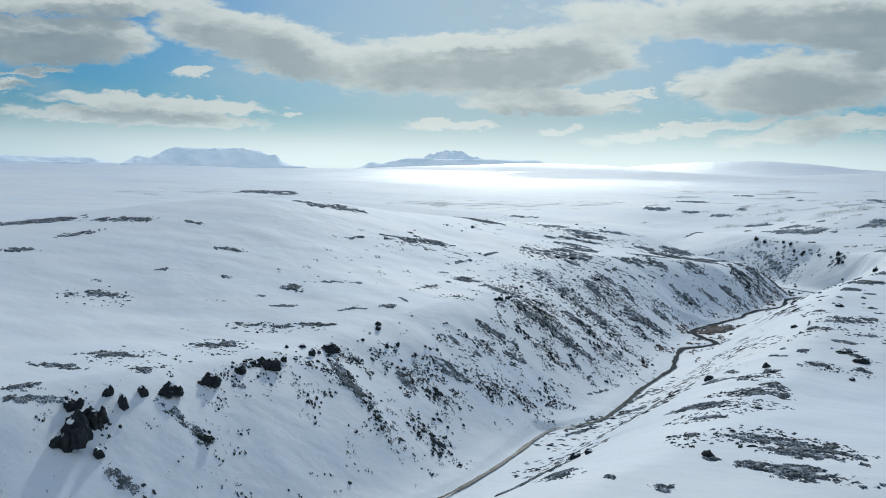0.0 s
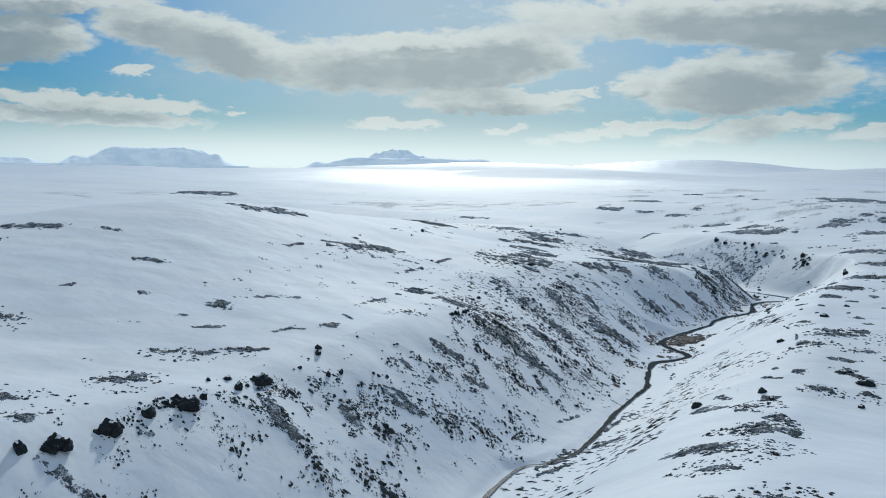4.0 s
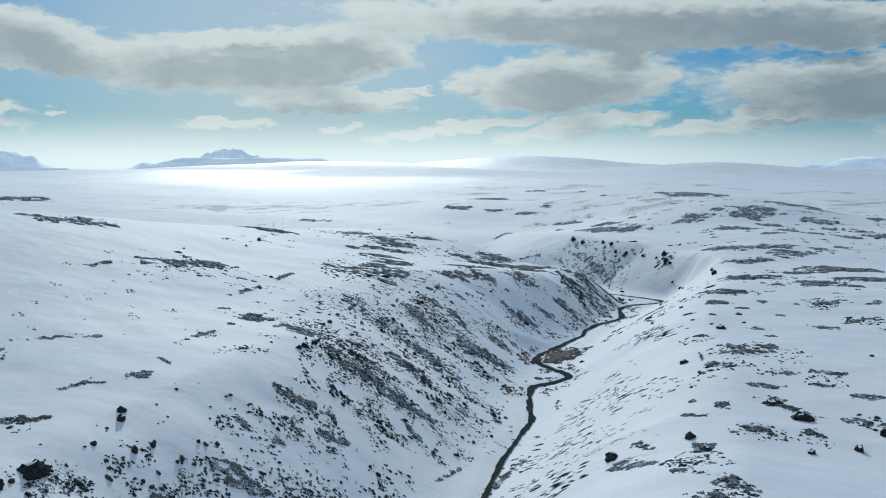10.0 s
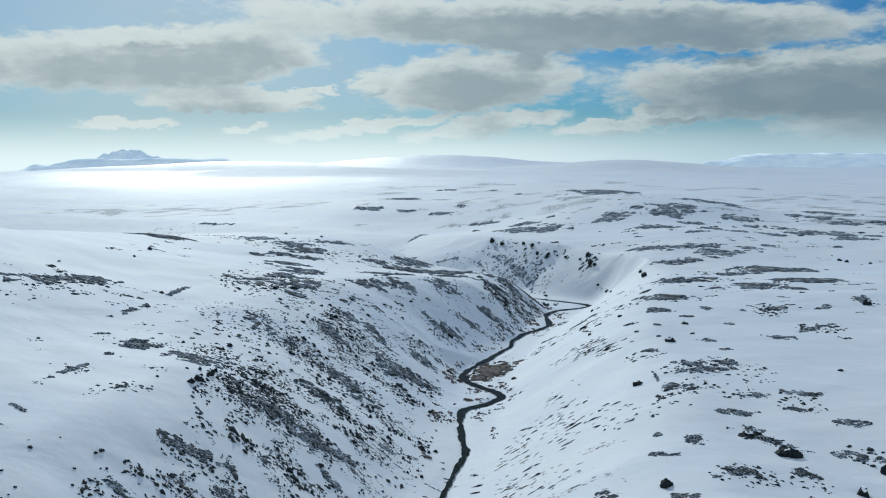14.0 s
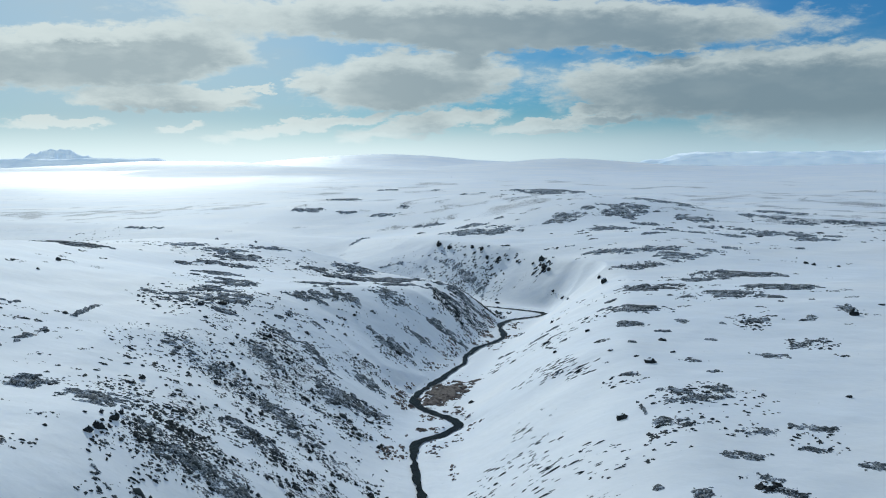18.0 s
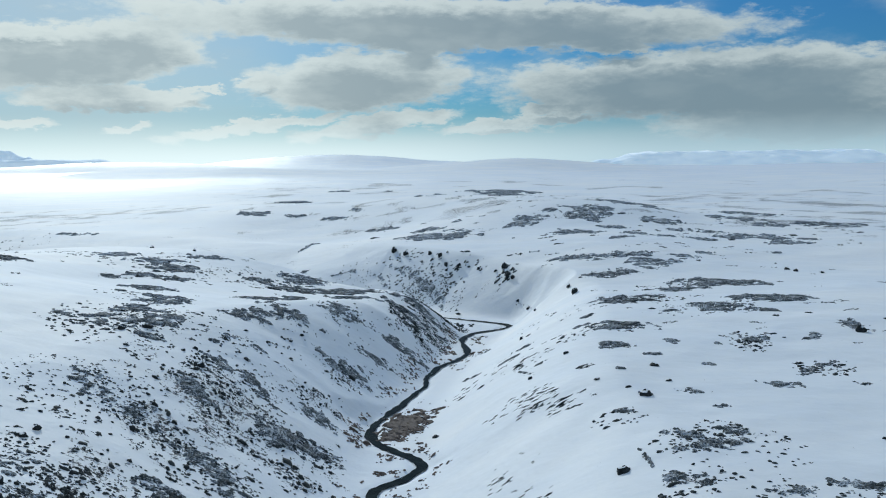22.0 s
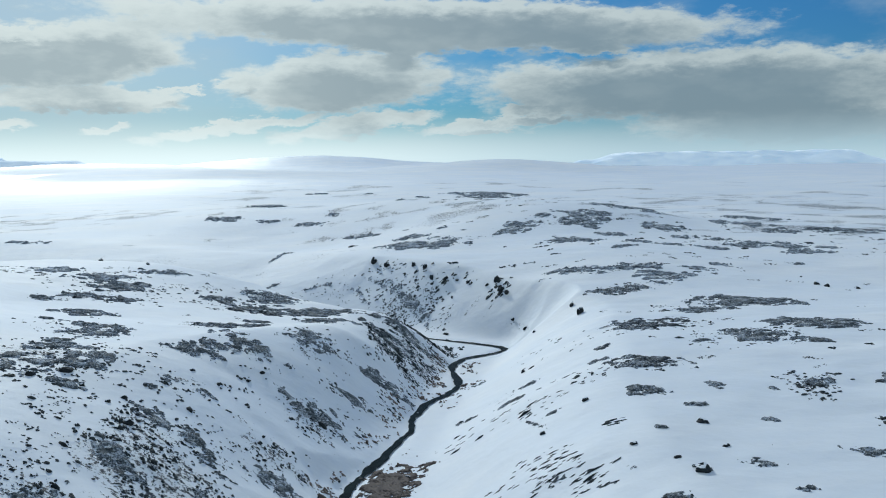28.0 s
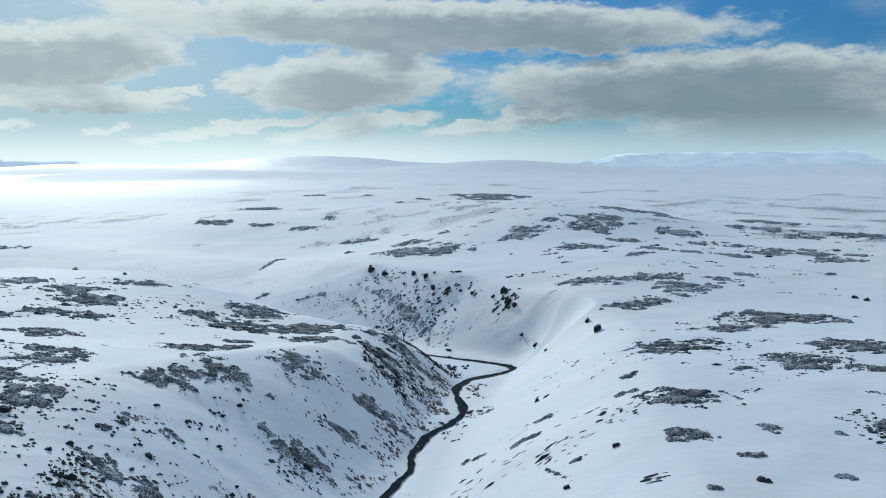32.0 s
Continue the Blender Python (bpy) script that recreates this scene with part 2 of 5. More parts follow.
# ---- land ----
def vnoise(x, y, size, seed=0):
    """Smooth value noise in 0..1, one cell being size metres."""
    u, v = np.asarray(x, float) / size, np.asarray(y, float) / size
    i, j = np.floor(u).astype(np.int64), np.floor(v).astype(np.int64)
    fu, fv = u - i, v - j
    fu, fv = fu * fu * (3 - 2 * fu), fv * fv * (3 - 2 * fv)

    def cell(a, b):
        n = (a * 374761393 + b * 668265263 + seed * 974634777) & 0x7FFFFFFF
        n = ((n ^ (n >> 13)) * 1274126177) & 0x7FFFFFFF
        n = ((n ^ (n >> 16)) * 1911520717) & 0x7FFFFFFF
        return ((n ^ (n >> 15)) & 0xFFFFF) / 1048575.0

    top = cell(i, j) * (1 - fu) + cell(i + 1, j) * fu
    low = cell(i, j + 1) * (1 - fu) + cell(i + 1, j + 1) * fu
    return top * (1 - fv) + low * fv


def fnoise(x, y, size, seed=0, octaves=3):
    total, weight, norm = 0.0, 1.0, 0.0
    for k in range(octaves):
        total = total + weight * vnoise(x, y, size / 2 ** k, seed + 17 * k)
        norm, weight = norm + weight, weight * 0.5
    return total / norm


def ease(t, a, b):
    q = np.clip((t - a) / (b - a), 0, 1)
    return q * q * (3 - 2 * q)


# the valley's axis: x, y, floor height, reach of the slope on its left and on its right, half width of the floor
AXIS = np.array([
    (-150, -40, -2, 52, 50, 7), (-70, 130, -1, 52, 48, 7), (-38, 202, 0, 52, 46, 7), (-16, 262, 0, 52, 44, 6), (2, 325, 0, 51, 42, 6),
    (16, 390, 0, 54, 42, 8), (32, 447, 0, 46, 44, 7), (57, 505, 0, 26, 42, 6), (79, 550, 0, 30, 38, 8), (88, 578, 0, 44, 34, 13),
    (66, 615, 0.2, 38, 43, 7), (36, 648, 2, 40, 50, 6), (-20, 690, 6, 40, 84, 7), (-90, 730, 9, 50, 90, 7), (-200, 790, 14, 60, 100, 7),
    (-420, 900, 24, 80, 120, 7)], float)


def soft(t, k):
    """A bend from 0 to the line t, k times as sharp."""
    return np.logaddexp(0, np.clip(k * t, -60, 60)) / k


def along(x, y, line):
    """For each point: distance to the polyline, its side (left positive), station, and the line's other columns there."""
    x, y = np.asarray(x, float), np.asarray(y, float)
    best = np.full(x.shape, 1e18)
    side, station = np.zeros(x.shape), np.zeros(x.shape)
    rest = [np.zeros(x.shape) for _ in range(line.shape[1] - 2)]
    done = 0.0
    for a, b in zip(line[:-1], line[1:]):
        dx, dy = b[0] - a[0], b[1] - a[1]
        size = math.hypot(dx, dy)
        q = np.clip(((x - a[0]) * dx + (y - a[1]) * dy) / size ** 2, 0, 1)
        ox, oy = x - a[0] - q * dx, y - a[1] - q * dy
        d = ox * ox + oy * oy
        near = d < best
        best = np.where(near, d, best)
        side = np.where(near, np.sign(dx * oy - dy * ox), side)
        station = np.where(near, done + q * size, station)
        for k in range(len(rest)):
            rest[k] = np.where(near, a[k + 2] + q * (b[k + 2] - a[k + 2]), rest[k])
        done += size
    return np.sqrt(best), side, station, rest


SWELLS = []


def swell(x, y, reach, height, stretch=1.0, turn=0.0):
    SWELLS.append((x, y, reach, height, stretch, radians(turn)))


swell(-110, 230, 70, -4.3)
swell(-70, 320, 70, -4.2)
swell(-60, 430, 70, -6.4)
swell(-20, 530, 70, -6.3)
swell(-120, 560, 110, 6.8)
swell(-60, 660, 90, 3.2)
swell(-180, 420, 120, 23.4)
swell(60, 240, 60, -7.0)
swell(90, 330, 70, -3.5)
swell(80, 420, 60, -2.6)
swell(140, 430, 80, 1.3)
swell(120, 530, 60, -3.5)
swell(210, 540, 100, -1.6)
swell(110, 650, 70, -4.4)
swell(195, 800, 85, 14.0)
swell(150, 630, 60, 5.0)
swell(160, 925, 80, 11.0)
swell(60, 720, 80, 0.8)
swell(40, 1000, 150, 9.5)
swell(30, 800, 90, -9.0)
swell(-110, 870, 120, -3.0)
swell(-140, 690, 80, -2.9)
swell(25, 580, 40, -7.0)
swell(28, 525, 35, -2.5)
swell(-60, 250, 45, -1.1)
swell(-85, 290, 50, 3.0)
swell(-62, 340, 45, -1.5)
swell(-48, 468, 45, 2.6)
swell(14, 500, 36, 1.6)
swell(-300, 250, 150, 10.2)
swell(300, 350, 200, -1.3)
swell(330, 800, 200, 5.0)
swell(112, 612, 30, -3.3)
# far hills
swell(760, 2790, 260, 38, 1.5, -8)
swell(-480, 3400, 330, 38, 1.9, 4)
swell(-150, 2150, 190, 16, 1.9)
swell(120, 2300, 330, 12, 1.8)
swell(-215, 1900, 60, 7, 1.6)
swell(420, 4430, 330, 56, 1.7)
swell(-900, 2300, 500, -10, 1.5)



def plateau(x, y):
    span = np.hypot(x, y - 300)
    west = ease(-np.asarray(x, float) / np.maximum(span, 1.0), 0.05, 0.25)
    z = 26.0 + 12 * ease(span, 700, 1600) * (1 - 0.4 * west) + 12 * ease(span, 2200, 4600) * (1 - 1.3 * west)
    for cx, cy, reach, height, stretch, turn in SWELLS:
        dx, dy = x - cx, y - cy
        a, b = dx * math.cos(turn) + dy * math.sin(turn), dy * math.cos(turn) - dx * math.sin(turn)
        z = z + height * np.exp(-((a / (reach * stretch)) ** 2 + (b / reach) ** 2))
    return z


# the stream's course, x and y
COURSE = np.array([
    (-130, 0), (-62, 150), (-39, 202), (-27, 248), (-20, 256), (-12, 270), (-3, 308), (4, 333), (7, 345), (8, 362), (11, 381), (18, 387),
    (24, 394), (24, 401), (19, 410), (16, 420), (18, 431), (28, 449), (40, 472), (44, 486), (52, 500), (60, 509), (66, 522), (69, 543),
    (76, 556), (90, 563), (96, 570), (94, 577), (86, 586), (70, 602), (56, 612), (36, 640), (-20, 688), (-90, 730), (-200, 790)], float)


def valley(x, y):
    """Share of the plateau's height at a place in the valley: 0 on its floor, 1 past its rims."""
    d, side, station, (floor, left, right, flat) = along(x, y, AXIS)
    reach = np.where(side > 0, left, right) * (0.94 + 0.14 * fnoise(station + 300 * side, 0 * x, 45, 5, 2))
    q = np.clip((d - flat) / (reach - flat), -0.5, 1.6)
    foot = soft(q - 0.03, 16.0)
    rise = np.where(side > 0, 1.06 - soft(1.06 - 1.08 * foot, 7.0 - 3.8 * ease(station, 330, 420)), 1.06 - soft(1.06 - 1.05 * foot, 5.0 + 11.0 * ease(station, 640, 690)))
    rise = np.where(d < 2.0, np.minimum(rise, 0.02), np.clip(rise, 0, 1.0))
    q = np.maximum(q, 0)
    return d, side, station, floor, q, rise


def height(x, y):
    x, y = np.asarray(x, float), np.asarray(y, float)
    d, side, station, floor, q, rise = valley(x, y)
    top = plateau(x, y)
    z = floor + (top - floor) * rise
    span = np.hypot(x, y - 300)
    rough = ease(q, 0.1, 0.6)
    z = z + rough * 2.6 * (fnoise(x, y, 60, 3, 3) - 0.5) + rough * 0.9 * (fnoise(x, y, 24, 9, 2) - 0.5) + rough * 0.5 * (fnoise(x, y, 9, 4, 2) - 0.5) * (1 - ease(np.maximum(np.abs(x - 15) - 185, np.abs(y - 415) - 225), 0, 60))
    z = z + ease(span, 300, 1500) * (14 * (fnoise(x, y, 420, 8, 3) - 0.5) + 6 * (fnoise(x, y, 150, 12, 2) - 0.5))
    # gullies that run down the steep side
    z = z + np.where(side > 0, 1.0, 0.4) * 1.6 * (fnoise(station - 0.45 * d, d * 0.25, 11, 6, 2) - 0.5) * ease(q, 0.15, 0.4) * (1 - ease(q, 0.8, 1.1))
    bed = along(x, y, COURSE)[0]
    return np.where(bed < 34, np.minimum(z, floor - 0.45 + ease(bed, 1.2, 5.0) * 1.6 + 0.95 * soft(bed - 5.0, 1.0)), z)
# ---- end land ----


# ---- ground ----
def spread(low, high, step, end_low, end_high, growth=1.028, widest=90.0):
    """Stations that lie step apart between low and high and ever wider outside."""
    core = list(np.arange(low, high + step / 2, step))
    for end, sign in ((end_low, -1), (end_high, 1)):
        gap, at = step, core[0] if sign < 0 else core[-1]
        more = []
        while (at - end) * sign < 0:
            gap = min(gap * growth, widest)
            at += sign * gap
            more.append(at)
        core = more[::-1] + core if sign < 0 else core + more
    return np.array(core)


BARE = []


def heath(x, y, length, width, turn=0.0, amount=1.0):
    """A patch that the wind has bared of snow: centre, size in metres, heading of its long side."""
    BARE.append((x, y, length / 2, width / 2, radians(turn), amount))


heath(-210.2, 309.6, 22.0, 7.2, 60, 0.75)
heath(-180.9, 345.8, 12.8, 3.6, -8, 0.80)
heath(-157.3, 279.8, 4.1, 2.9, 21, 0.80)
heath(-113.4, 283.4, 6.8, 9.3, 23, 1.00)
heath(-105.1, 297.0, 18.7, 3.0, 30, 0.75)
heath(-118.6, 270.4, 3.2, 2.7, 10, 0.90)
heath(-89.2, 269.6, 7.9, 2.2, 58, 0.75)
heath(-120.8, 369.9, 12.3, 2.8, 63, 0.80)
heath(-106.4, 182.1, 6.3, 3.7, 66, 0.90)
heath(-89.4, 192.4, 4.5, 2.6, 34, 0.50)
heath(16.1, 255.7, 3.5, 11.9, 37, 0.90)
heath(21.6, 240.7, 3.7, 6.0, -15, 0.80)
heath(-119.0, 372.0, 7.3, 1.9, 66, 0.90)
heath(-97.1, 301.1, 3.1, 2.0, 37, 1.00)
heath(-69.9, 343.0, 9.3, 7.9, 63, 1.00)
heath(-72.7, 331.2, 3.2, 2.5, 35, 0.90)
heath(-65.5, 303.4, 7.0, 1.5, 52, 0.75)
heath(-63.3, 321.5, 3.5, 4.3, 17, 0.75)
heath(-86.0, 271.1, 3.5, 1.2, 9, 0.90)
heath(-45.9, 449.8, 31.4, 25.1, 40, 0.75)
heath(-45.7, 389.9, 25.3, 7.2, -70, 0.65)
heath(-37.2, 298.3, 9.8, 1.9, -64, 0.65)
heath(-35.8, 383.4, 8.1, 12.0, -12, 0.65)
heath(36.6, 290.1, 3.6, 1.5, -79, 0.85)
heath(16.1, 260.0, 4.4, 2.8, -62, 0.90)
heath(134.6, 554.4, 22.7, 15.8, 10, 0.85)
heath(-52.4, 555.3, 16.6, 8.4, 34, 0.90)
heath(-35.3, 381.5, 6.2, 5.2, -29, 0.70)
heath(25.9, 753.4, 35.2, 3.0, 61, 0.85)
heath(-122.0, 852.4, 35.7, 8.1, -27, 0.85)
heath(22.8, 421.7, 15.5, 6.9, 57, 0.97)
heath(106.8, 371.3, 7.5, 4.5, 28, 0.95)
heath(114.7, 374.5, 9.6, 7.7, 17, 0.70)
heath(126.6, 400.1, 4.8, 7.6, -63, 0.85)
heath(143.9, 408.5, 10.8, 8.6, -83, 0.80)
heath(56.3, 356.7, 5.3, 2.5, -54, 0.90)
heath(75.3, 352.6, 2.9, 3.9, -69, 0.85)
heath(49.6, 330.0, 9.0, 0.8, -101, 0.90)
heath(46.5, 382.9, 5.4, 4.3, 144, 0.75)
heath(26.3, 430.6, 24.1, 12.7, 59, 1.02)
heath(152.1, 733.5, 39.3, 24.6, 34, 0.84)
heath(177.9, 756.3, 11.5, 9.2, 11, 0.91)
heath(199.2, 748.0, 44.8, 31.8, -53, 0.88)
heath(187.1, 730.2, 32.4, 23.8, -53, 0.85)
heath(164.6, 680.4, 27.4, 21.9, -44, 0.92)
heath(193.2, 693.7, 16.7, 13.4, -55, 0.89)
heath(193.8, 662.5, 14.2, 11.4, -39, 0.86)
heath(177.0, 643.6, 20.2, 6.4, 42, 0.93)
heath(204.9, 651.8, 12.4, 11.1, -49, 0.90)
heath(232.2, 686.4, 14.7, 11.8, 2, 0.87)
heath(221.1, 645.1, 11.7, 9.4, -40, 0.84)
heath(241.6, 650.5, 17.9, 14.3, -34, 0.91)
heath(224.2, 638.5, 11.3, 9.0, -11, 0.88)
heath(252.2, 656.5, 17.3, 13.8, -48, 0.85)
heath(298.0, 704.0, 20.8, 16.6, -34, 0.92)
heath(229.7, 585.6, 7.7, 6.2, -50, 0.89)
heath(278.0, 630.4, 12.5, 10.0, -22, 0.86)
heath(266.7, 654.7, 9.3, 7.4, -34, 0.93)
heath(234.6, 718.2, 30.1, 24.1, -30, 0.90)
heath(299.0, 738.1, 37.4, 29.9, -44, 0.87)
heath(330.3, 705.7, 44.3, 29.2, -49, 0.84)
heath(303.5, 1311.1, 107.1, 85.7, -47, 0.91)
heath(202.5, 933.1, 37.1, 29.7, -48, 0.88)
heath(121.4, 770.1, 7.6, 7.2, -45, 0.85)
heath(222.2, 1290.4, 15.9, 12.7, -43, 0.92)
heath(175.2, 1395.9, 17.3, 13.8, -40, 0.89)
heath(125.8, 924.3, 10.2, 8.2, -42, 0.86)
heath(72.7, 903.5, 14.3, 11.4, -34, 0.93)
heath(54.0, 878.1, 19.9, 15.9, -30, 0.90)
heath(25.1, 899.8, 17.1, 13.7, -18, 0.87)
heath(-4.2, 924.4, 27.5, 22.0, -21, 0.84)
heath(35.8, 1013.6, 31.3, 25.0, -34, 0.91)
heath(120.7, 1428.3, 26.5, 21.2, -37, 0.88)
heath(77.3, 814.9, 24.6, 19.7, -39, 0.85)
heath(95.6, 724.4, 52.4, 41.9, -39, 0.92)
heath(99.6, 757.6, 21.7, 17.4, -43, 0.89)
heath(127.0, 630.9, 5.2, 4.3, -19, 0.86)
heath(135.4, 600.9, 27.1, 14.8, -47, 0.93)
heath(156.9, 591.4, 28.9, 11.8, -26, 0.90)
heath(163.1, 571.6, 23.0, 16.4, -23, 0.87)
heath(181.3, 580.0, 14.5, 11.6, -40, 0.84)
heath(155.3, 561.1, 9.4, 7.5, -48, 0.91)
heath(195.1, 587.5, 10.5, 8.4, -53, 0.88)
heath(109.8, 482.4, 22.7, 18.2, -24, 0.85)
heath(141.2, 504.5, 18.4, 14.7, -3, 0.92)
heath(162.1, 512.3, 27.6, 20.6, -22, 0.89)
heath(128.5, 451.0, 23.0, 18.4, -65, 0.86)
heath(148.6, 460.2, 24.6, 19.7, -68, 0.93)
heath(135.4, 437.4, 9.3, 7.4, -67, 0.90)
heath(111.4, 449.6, 5.1, 5.6, -61, 0.87)
heath(146.2, 557.9, 13.6, 4.4, -89, 0.84)
heath(161.2, 517.2, 27.4, 18.6, -37, 0.91)
heath(88.8, 458.5, 5.0, 4.8, -55, 0.88)
heath(81.8, 445.8, 7.8, 4.4, -55, 0.85)
heath(87.2, 432.5, 19.5, 12.1, -17, 0.92)
heath(77.7, 409.2, 10.1, 8.1, -35, 0.89)
heath(91.9, 407.3, 6.9, 5.5, -32, 0.86)
heath(101.0, 401.2, 3.5, 2.8, -46, 0.93)
heath(111.7, 402.4, 7.0, 9.3, -33, 0.90)
heath(81.6, 396.3, 5.8, 3.5, -38, 0.87)
heath(89.8, 384.5, 4.1, 2.7, -36, 0.84)
heath(67.8, 384.8, 2.9, 1.3, -16, 0.91)
heath(-44.9, 524.8, 16.8, 13.4, 29, 0.88)
heath(-39.5, 493.0, 15.4, 12.3, 8, 0.85)
heath(-37.7, 480.9, 15.7, 12.6, 30, 0.92)
heath(-60.5, 546.0, 8.6, 6.9, 19, 0.89)
heath(-64.5, 602.9, 21.2, 17.0, 41, 0.86)
heath(-48.4, 591.0, 18.6, 14.9, -13, 0.93)
heath(-41.6, 577.4, 20.9, 16.7, 1, 0.90)
heath(-40.0, 556.0, 14.0, 11.2, -7, 0.87)
heath(-27.1, 612.2, 16.1, 12.9, -1, 0.84)
heath(-8.1, 576.9, 12.6, 10.1, 12, 0.91)
heath(1.7, 564.4, 29.0, 14.4, -72, 0.88)
heath(-4.4, 506.3, 19.5, 15.6, 8, 0.85)
heath(2.2, 527.1, 9.2, 7.4, -32, 0.92)
heath(-13.5, 471.8, 13.3, 9.9, 1, 0.89)
heath(-8.9, 477.8, 13.8, 7.7, 0, 0.86)
heath(-2.1, 484.3, 22.3, 8.3, -47, 0.93)
heath(11.9, 589.7, 27.5, 22.0, 28, 0.90)
heath(24.1, 563.6, 31.8, 25.4, 3, 0.87)
heath(16.3, 500.1, 13.1, 16.7, -40, 0.84)
heath(25.1, 537.5, 17.0, 13.6, -37, 0.91)
heath(-52.4, 499.2, 5.0, 4.0, -5, 0.88)
heath(-44.1, 464.6, 10.4, 6.1, -38, 0.85)
heath(-38.6, 445.6, 7.5, 6.2, 10, 0.92)
heath(-38.0, 433.2, 7.1, 5.7, -1, 0.89)
heath(-16.8, 448.0, 7.4, 3.4, 18, 0.86)
heath(-22.9, 440.8, 3.5, 2.8, 4, 0.93)
heath(-21.3, 425.9, 8.7, 8.7, -8, 0.90)
heath(-11.4, 445.3, 5.9, 4.6, -41, 0.87)
heath(48.9, 536.6, 24.4, 17.3, -34, 0.84)
heath(54.4, 551.4, 24.8, 9.4, -42, 0.91)
heath(35.3, 496.3, 12.5, 3.9, -12, 0.88)
heath(15.2, 460.0, 19.4, 9.0, -15, 0.85)
heath(25.6, 478.3, 11.4, 5.1, -4, 0.92)
heath(73.8, 638.3, 44.1, 5.9, -78, 0.89)
heath(63.7, 662.4, 25.1, 2.8, -68, 0.86)
heath(39.6, 679.3, 16.7, 3.7, -16, 0.93)
heath(16.7, 695.7, 9.9, 3.1, 28, 0.90)
heath(54.5, 659.6, 25.2, 3.9, -74, 0.87)
heath(59.7, 337.2, 10.0, 4.8, -43, 0.84)
heath(62.3, 330.8, 12.1, 5.8, 9, 0.91)
heath(95.3, 363.4, 9.1, 4.6, -37, 0.88)
heath(75.8, 364.9, 7.2, 3.5, -37, 0.85)
heath(64.9, 364.6, 4.5, 2.8, -2, 0.92)
heath(69.5, 336.7, 6.8, 5.2, -45, 0.89)
heath(63.7, 309.1, 8.7, 4.2, -5, 0.86)
heath(74.9, 308.5, 8.4, 4.7, -30, 0.93)
heath(69.0, 298.6, 5.3, 2.4, -26, 0.90)
heath(54.9, 298.1, 9.1, 4.4, -14, 0.87)
heath(50.2, 317.6, 9.8, 4.7, -50, 0.84)
heath(41.3, 283.2, 6.0, 5.8, -32, 0.91)
heath(53.9, 288.3, 4.9, 4.1, -23, 0.88)
heath(42.8, 265.7, 8.7, 6.5, 0, 0.85)
heath(54.1, 266.2, 5.0, 4.9, -27, 0.92)
heath(74.7, 289.8, 6.5, 5.0, -28, 0.89)
heath(68.0, 273.1, 10.4, 4.9, -29, 0.86)
heath(29.6, 256.0, 4.4, 6.0, -26, 0.93)
heath(21.2, 267.4, 9.3, 3.2, -82, 0.90)
heath(34.1, 277.7, 5.9, 2.3, -37, 0.87)
heath(-76.4, 314.2, 14.4, 2.6, 72, 0.84)
heath(-80.6, 277.0, 7.3, 4.4, 20, 0.91)
heath(-79.6, 350.3, 5.5, 2.6, 45, 0.88)
heath(-77.8, 377.9, 20.9, 2.6, 69, 0.85)
heath(-71.4, 411.1, 21.7, 2.1, 82, 0.92)
heath(-100.3, 395.0, 29.8, 9.7, 47, 0.89)
heath(-78.5, 288.8, 5.6, 1.3, -39, 0.86)
heath(-55.8, 338.6, 17.0, 9.7, 40, 0.93)
heath(-21.0, 365.3, 25.8, 6.9, -51, 0.90)
heath(-27.3, 346.4, 17.8, 7.3, -40, 0.87)
heath(-46.3, 330.4, 10.9, 6.0, -45, 0.84)
heath(-26.3, 404.0, 14.0, 5.7, -58, 0.91)
heath(-11.8, 419.3, 17.4, 4.4, -65, 0.88)
heath(-3.8, 397.1, 18.7, 13.0, -15, 0.85)
heath(1.2, 418.9, 13.3, 7.6, -32, 0.92)
heath(-49.0, 288.8, 12.1, 5.2, 6, 0.86)
heath(-34.8, 320.8, 16.5, 8.4, -12, 0.93)
heath(-25.9, 315.4, 13.1, 6.4, 2, 0.90)
heath(-57.6, 269.9, 7.6, 2.4, -47, 0.87)
heath(-40.3, 281.2, 8.6, 4.1, 3, 0.84)
heath(-24.5, 303.4, 10.7, 2.4, -61, 0.91)
heath(-50.1, 269.1, 4.3, 2.5, -16, 0.88)
heath(-49.7, 305.0, 13.2, 1.1, -61, 0.85)
heath(-12.5, 331.4, 4.4, 2.5, -13, 0.92)
heath(244.0, 676.1, 20.5, 16.4, -38, 0.87)
heath(260.4, 642.0, 23.1, 18.5, -30, 0.84)
heath(241.1, 784.3, 43.2, 34.6, -52, 0.88)
heath(333.6, 798.5, 46.3, 37.0, -58, 0.85)
heath(258.5, 620.0, 21.3, 17.0, -36, 0.92)
heath(18.3, 166.8, 11.9, 7.1, 0, 0.89)
heath(24.7, 160.8, 17.8, 10.7, -9, 0.86)
heath(22.7, 146.6, 16.8, 7.4, -25, 0.93)
heath(11.3, 206.7, 13.5, 8.1, -12, 0.90)
heath(10.5, 189.6, 7.3, 4.4, -1, 0.87)
heath(25.0, 222.0, 15.8, 9.5, -9, 0.84)
heath(27.2, 232.0, 12.8, 4.8, -77, 0.91)
heath(54.5, 282.2, 13.9, 4.8, -57, 0.85)
heath(2.2, 134.5, 4.3, 3.8, -1, 0.92)
heath(-13.5, 144.5, 6.5, 5.2, -26, 0.89)
heath(6.6, 166.6, 4.5, 2.7, 16, 0.86)
heath(9.8, 152.0, 4.0, 2.4, -58, 0.93)
heath(-120.6, 190.6, 12.5, 6.0, 23, 0.90)
heath(-107.0, 216.5, 13.4, 6.4, 37, 0.87)
heath(-109.6, 242.4, 9.4, 3.5, 28, 0.84)
heath(-101.4, 243.7, 8.5, 4.1, 27, 0.91)
